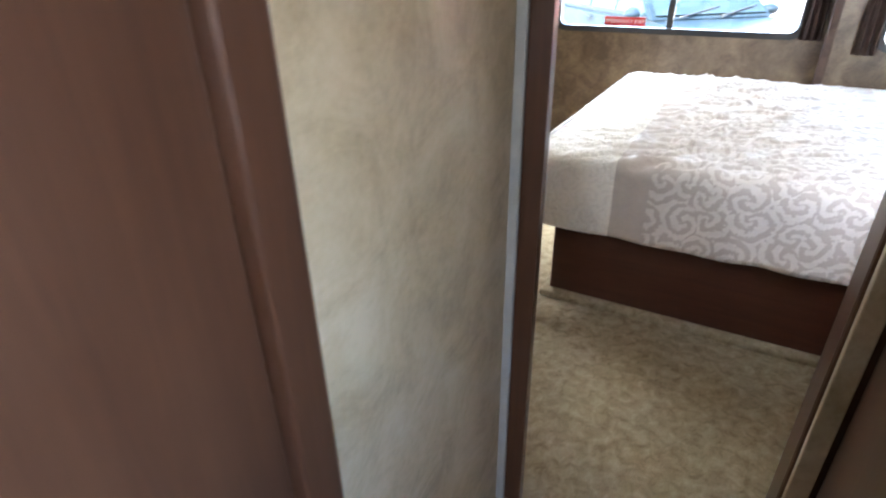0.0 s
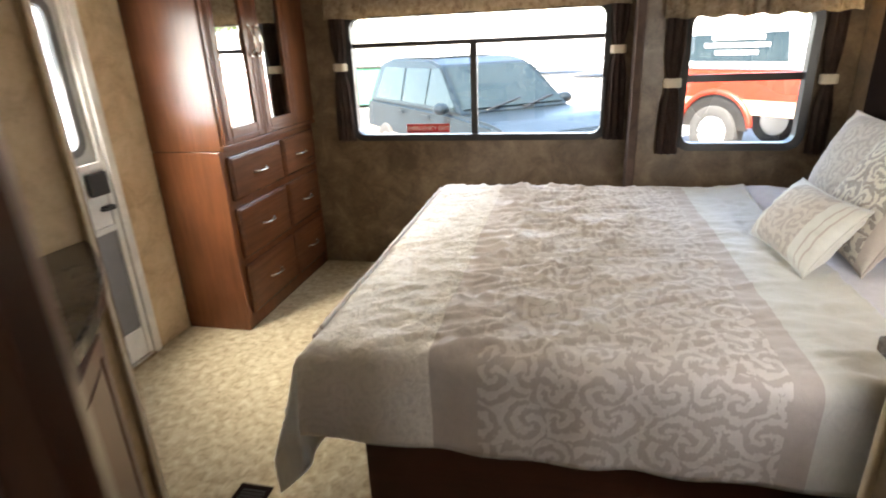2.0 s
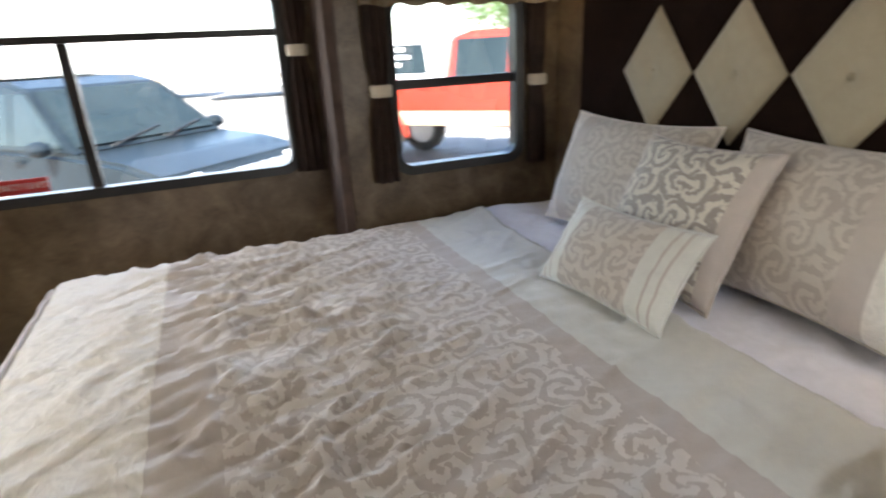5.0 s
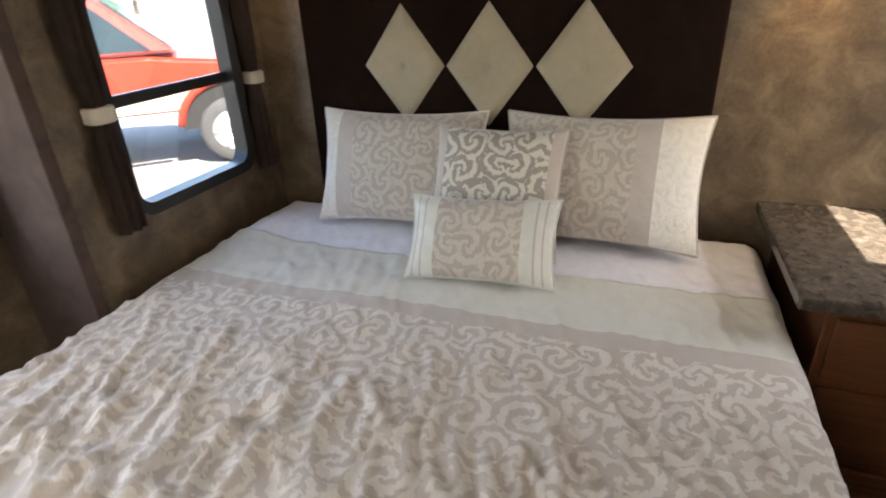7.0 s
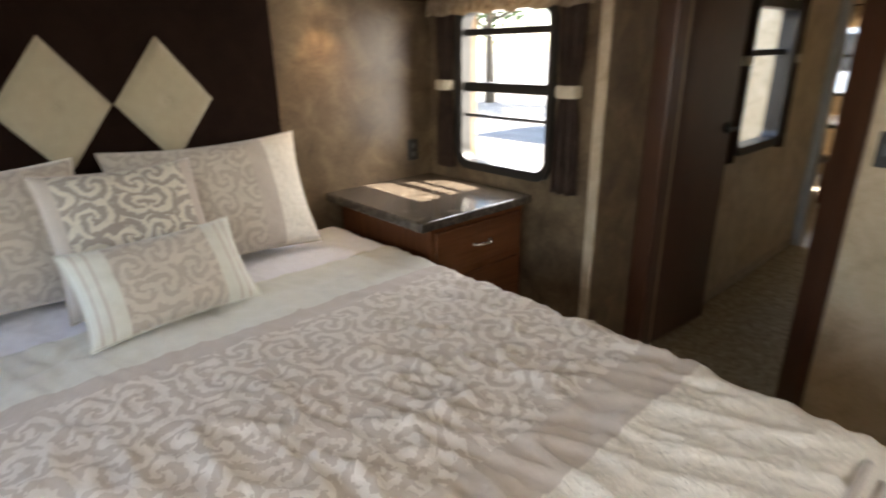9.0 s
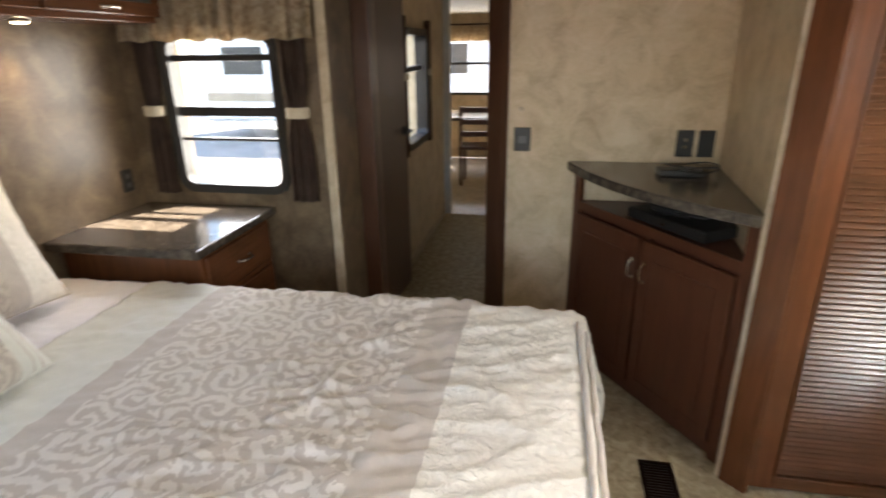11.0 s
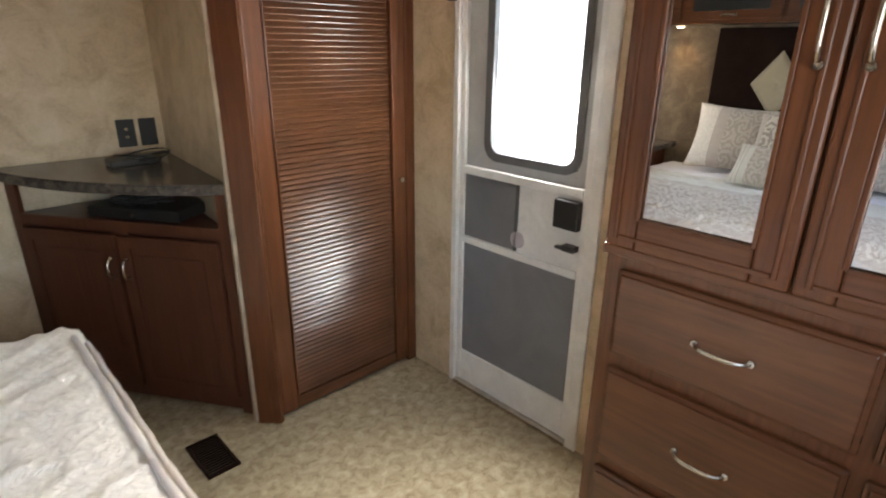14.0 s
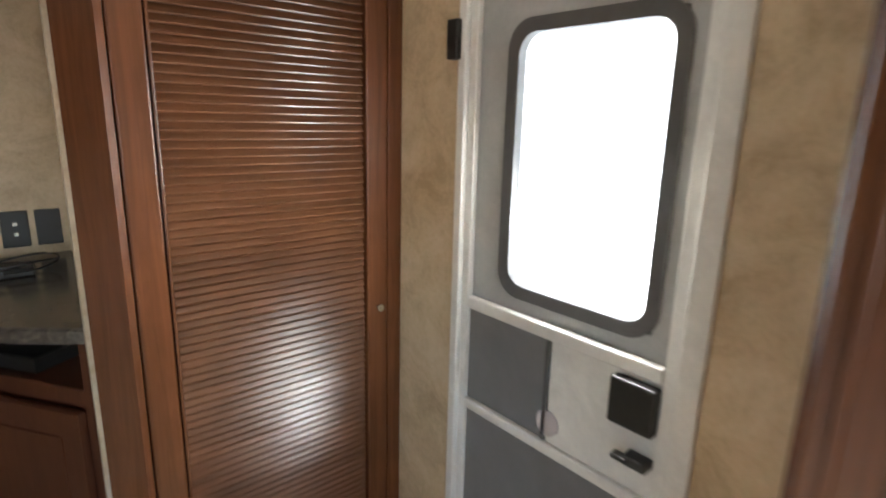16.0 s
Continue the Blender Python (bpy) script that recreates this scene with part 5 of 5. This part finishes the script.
def pickup():
    prof = [(-3.1, 0.62), (-3.15, 1.28), (1.2, 1.27), (1.4, 1.24), (2.5, 1.12), (2.72, 0.95), (2.75, 0.58)]
    cab = [(-0.75, 1.26), (-0.7, 1.88), (-0.4, 1.98), (0.75, 1.97), (1.5, 1.30)]
    v, P, side, F, S = vehicle("pickup_truck", "red and tan pickup truck with a white bed canopy", (5.06, 9.70), -47, prof, cab, 0.98, PAINT_RED, rise=0.12, stretch=1.08)
    up = Vector((0, 0, 1))
    # canopy
    bm = bmesh.new()
    out = [(-3.12, 1.285), (-3.0, 1.88), (-0.85, 1.98), (-0.80, 1.285)]
    rows = [[bm.verts.new(P(f, sg * (0.95 - 0.14 * (z > 1.5)), z)) for f, z in out] for sg in (-1, 1)]
    bm.faces.new(rows[0])
    bm.faces.new(rows[1][::-1])
    for i in range(4):
        bm.faces.new((rows[0][i], rows[1][i], rows[1][(i + 1) % 4], rows[0][(i + 1) % 4]))
    bmesh.ops.recalc_face_normals(bm, faces=bm.faces[:])
    bmesh.ops.bevel(bm, geom=bm.edges[:], offset=0.04, segments=3, affect="EDGES")
    can = part("canopy", bm, PAINT_WHITE, v, "white fibreglass bed canopy")
    for sg in (-1, 1):
        w = panel(P, [(-2.85, sg * 0.925, 1.40), (-1.0, sg * 0.925, 1.40), (-1.1, sg * 0.842, 1.82), (-2.75, sg * 0.842, 1.80)], 0.012, S * sg, GLASS_CAR, "canopy_window", can)
        for k, (a, b) in enumerate(((-2.2, -1.4), (-2.3, -1.3), (-2.1, -1.45))):
            z = 1.72 - 0.11 * k
            o = 0.945 - (z - 1.40) * 0.2
            panel(P, [(a, sg * o, z), (b, sg * o, z), (b, sg * o, z + 0.06), (a, sg * o, z + 0.06)], 0.006, S * sg, LABEL_WHITE, "print_bar", w, "white unreadable lettering bar")
        for f0, f1, t0, t1 in ((-0.62, 0.15, -0.6, 0.15), (0.25, 1.25, 0.25, 0.72)):
            panel(P, [(f0, sg * side(0, 1.34), 1.34), (f1, sg * side(0, 1.34), 1.34), (t1, sg * side(0, 1.86), 1.86), (t0, sg * side(0, 1.86), 1.86)], 0.012, S * sg, GLASS_CAR, "side_window", v)
        panel(P, [(-3.1, sg * 0.98, 0.62), (2.7, sg * 0.98, 0.62), (2.7, sg * 0.98, 0.84), (-3.1, sg * 0.98, 0.84)], 0.012, S * sg, PAINT_TAN, "lower_panel", v, "tan two-tone lower panel")
        for fx in (1.95, -1.95):
            wheel(v, P(fx, sg * 0.90, 0.30), 0.42, 0.30, F, S * sg)
            bm = bmesh.new()
            pts = [P(fx + 0.58 * math.cos(a), sg * 1.0, 0.36 + 0.58 * math.sin(a)) for a in np.linspace(0.1, math.pi - 0.1, 20)]
            tube(bm, pts, 0.05, 8)
            part("wheel_flare", bm, PAINT_RED, v)
            panel(P, [(fx + 0.55 * math.cos(a), sg * 0.985, 0.36 + 0.55 * math.sin(a)) for a in np.linspace(0, math.pi, 16)], 0.014, S * sg, BLACK, "wheel_arch", v)
        panel(P, [(-0.7, sg * 0.98, 0.5), (1.3, sg * 0.98, 0.5), (1.3, sg * 1.1, 0.5), (-0.7, sg * 1.1, 0.5)], 0.04, up, RIM, "running_board", v)
    panel(P, [(0.83, -0.7, 1.9), (0.83, 0.7, 1.9), (1.46, 0.86, 1.34), (1.46, -0.86, 1.34)], 0.03, (F * 0.6 + up * 0.75), GLASS_CAR, "windscreen", v)
    panel(P, [(2.74, -0.6, 1.0), (2.74, 0.6, 1.0), (2.74, 0.6, 0.72), (2.74, -0.6, 0.72)], 0.03, F, BLACK, "grille", v)
    panel(P, [(2.74, -0.95, 0.68), (2.74, 0.95, 0.68), (2.74, 0.95, 0.5), (2.74, -0.95, 0.5)], 0.12, F, RIM, "bumper", v)


pickup()


def tree(x, y, h, spread, seed):
    rnd = random.Random(seed)
    t = thing("tree", x, y, GZ, "leafy green broadleaf tree at the edge of the lot", "tree", "trees round the lot")
    bm = bmesh.new()
    tops = []
    cyl(bm, (x, y, GZ), (x + 0.1, y, GZ + h * 0.45), 0.22, 0.13, 10)
    for i in range(9):
        a = 2 * math.pi * i / 9 + rnd.random()
        r = spread * (0.4 + 0.5 * rnd.random())
        b = (x + 0.1, y, GZ + h * (0.28 + 0.17 * rnd.random()))
        e = (x + r * math.cos(a), y + r * math.sin(a), GZ + h * (0.5 + 0.42 * rnd.random()))
        cyl(bm, b, e, 0.07, 0.02, 6)
        tops.append(Vector(e))
    part("trunk", bm, BARK, t)
    verts, faces = [], []
    for _ in range(5000):
        c = rnd.choice(tops) + Vector((rnd.gauss(0, 1), rnd.gauss(0, 1), rnd.gauss(-0.1, 0.8))) * spread * 0.26
        s = 0.07 + 0.09 * rnd.random()
        q = Euler((rnd.random() * 6.3, rnd.random() * 6.3, rnd.random() * 6.3)).to_matrix()
        k = len(verts)
        for p in ((-s, 0, 0), (0, -s * 0.5, 0.02), (s, 0, 0), (0, s * 0.5, 0.02)):
            verts.append(c + q @ Vector(p))
        faces.append((k, k + 1, k + 2, k + 3))
    me = bpy.data.meshes.new("crown")
    me.from_pydata([tuple(v) for v in verts], [], faces)
    me.materials.append(LEAF)
    ob = new("crown", me)
    ob.parent = t
    ob.matrix_parent_inverse = Matrix.Translation(-HOME[t])
    tagged(ob, kind="stuff")


for k, (x, y, h, s) in enumerate(((-12.8, 21, 8, 3.6), (-17, 27, 9, 4), (-12.2, 25, 7.0, 3.2), (9, -16, 8, 3.6), (15, -13, 7, 3.2), (3, -22, 8, 3.5), (26, 30, 7, 3), (20, 36, 7, 3))):
    tree(x, y, h, s, k)


def skip_bin(x, y, mat, label):
    b = thing("waste_bin", x, y, GZ, label, "bin", "bins in the lot")
    bm = bmesh.new()
    prism(bm, [(x - 0.9, y - 0.6), (x + 0.9, y - 0.6), (x + 0.9, y + 0.6), (x - 0.9, y + 0.6)], GZ + 0.1, GZ + 1.3, 0.03)
    part("body", bm, mat, b)
    bm = bmesh.new()
    box(bm, x - 0.95, x + 0.95, y - 0.65, y + 0.65, GZ + 1.301, GZ + 1.38, 0.02)
    part("lid", bm, BLACK, b)


skip_bin(-8.6, 19.0, BIN_BLUE, "blue metal waste skip with a dark lid")
skip_bin(-6.3, 19.6, BIN_GREEN, "green waste bin with a dark lid")


def trailer(x, y, w, d, h, label):
    t = thing("travel_trailer", x, y, GZ, label, "trailer", "trailers in the lot")
    bm = bmesh.new()
    box(bm, x - w / 2, x + w / 2, y - d / 2, y + d / 2, GZ + 0.45, GZ + h, 0.12, 3)
    b = part("body", bm, PAINT_WHITE, t)
    sgn = 1 if y < 0 else -1
    yf = y + sgn * d / 2
    for k in range(3 if y < 0 else 0):
        xx = x - w / 3 + k * w / 3
        part("window", boxes((xx - 0.5, xx + 0.5, min(yf, yf + sgn * 0.02), max(yf, yf + sgn * 0.02), GZ + 1.5, GZ + 2.1, 0.004)), BLACK, b)
    part("stripe", boxes((x - w / 2 + 0.15, x + w / 2 - 0.15, min(yf, yf + sgn * 0.012), max(yf, yf + sgn * 0.012), GZ + 0.9, GZ + 1.1, 0.002)), PAINT_TAN, b)
    for xx in (x - 0.6, x + 0.6):
        wheel(t, (xx, yf - sgn * 0.15, GZ + 0.36), 0.36, 0.22, (1, 0, 0), (0, sgn, 0))


trailer(4.5, -9.5, 7.0, 2.4, 3.0, "white travel trailer parked behind")
trailer(5.0, 32, 9.0, 2.5, 3.1, "long white travel trailer across the lot")
trailer(-4.0, 36, 9.0, 2.5, 3.1, "long white travel trailer across the lot")
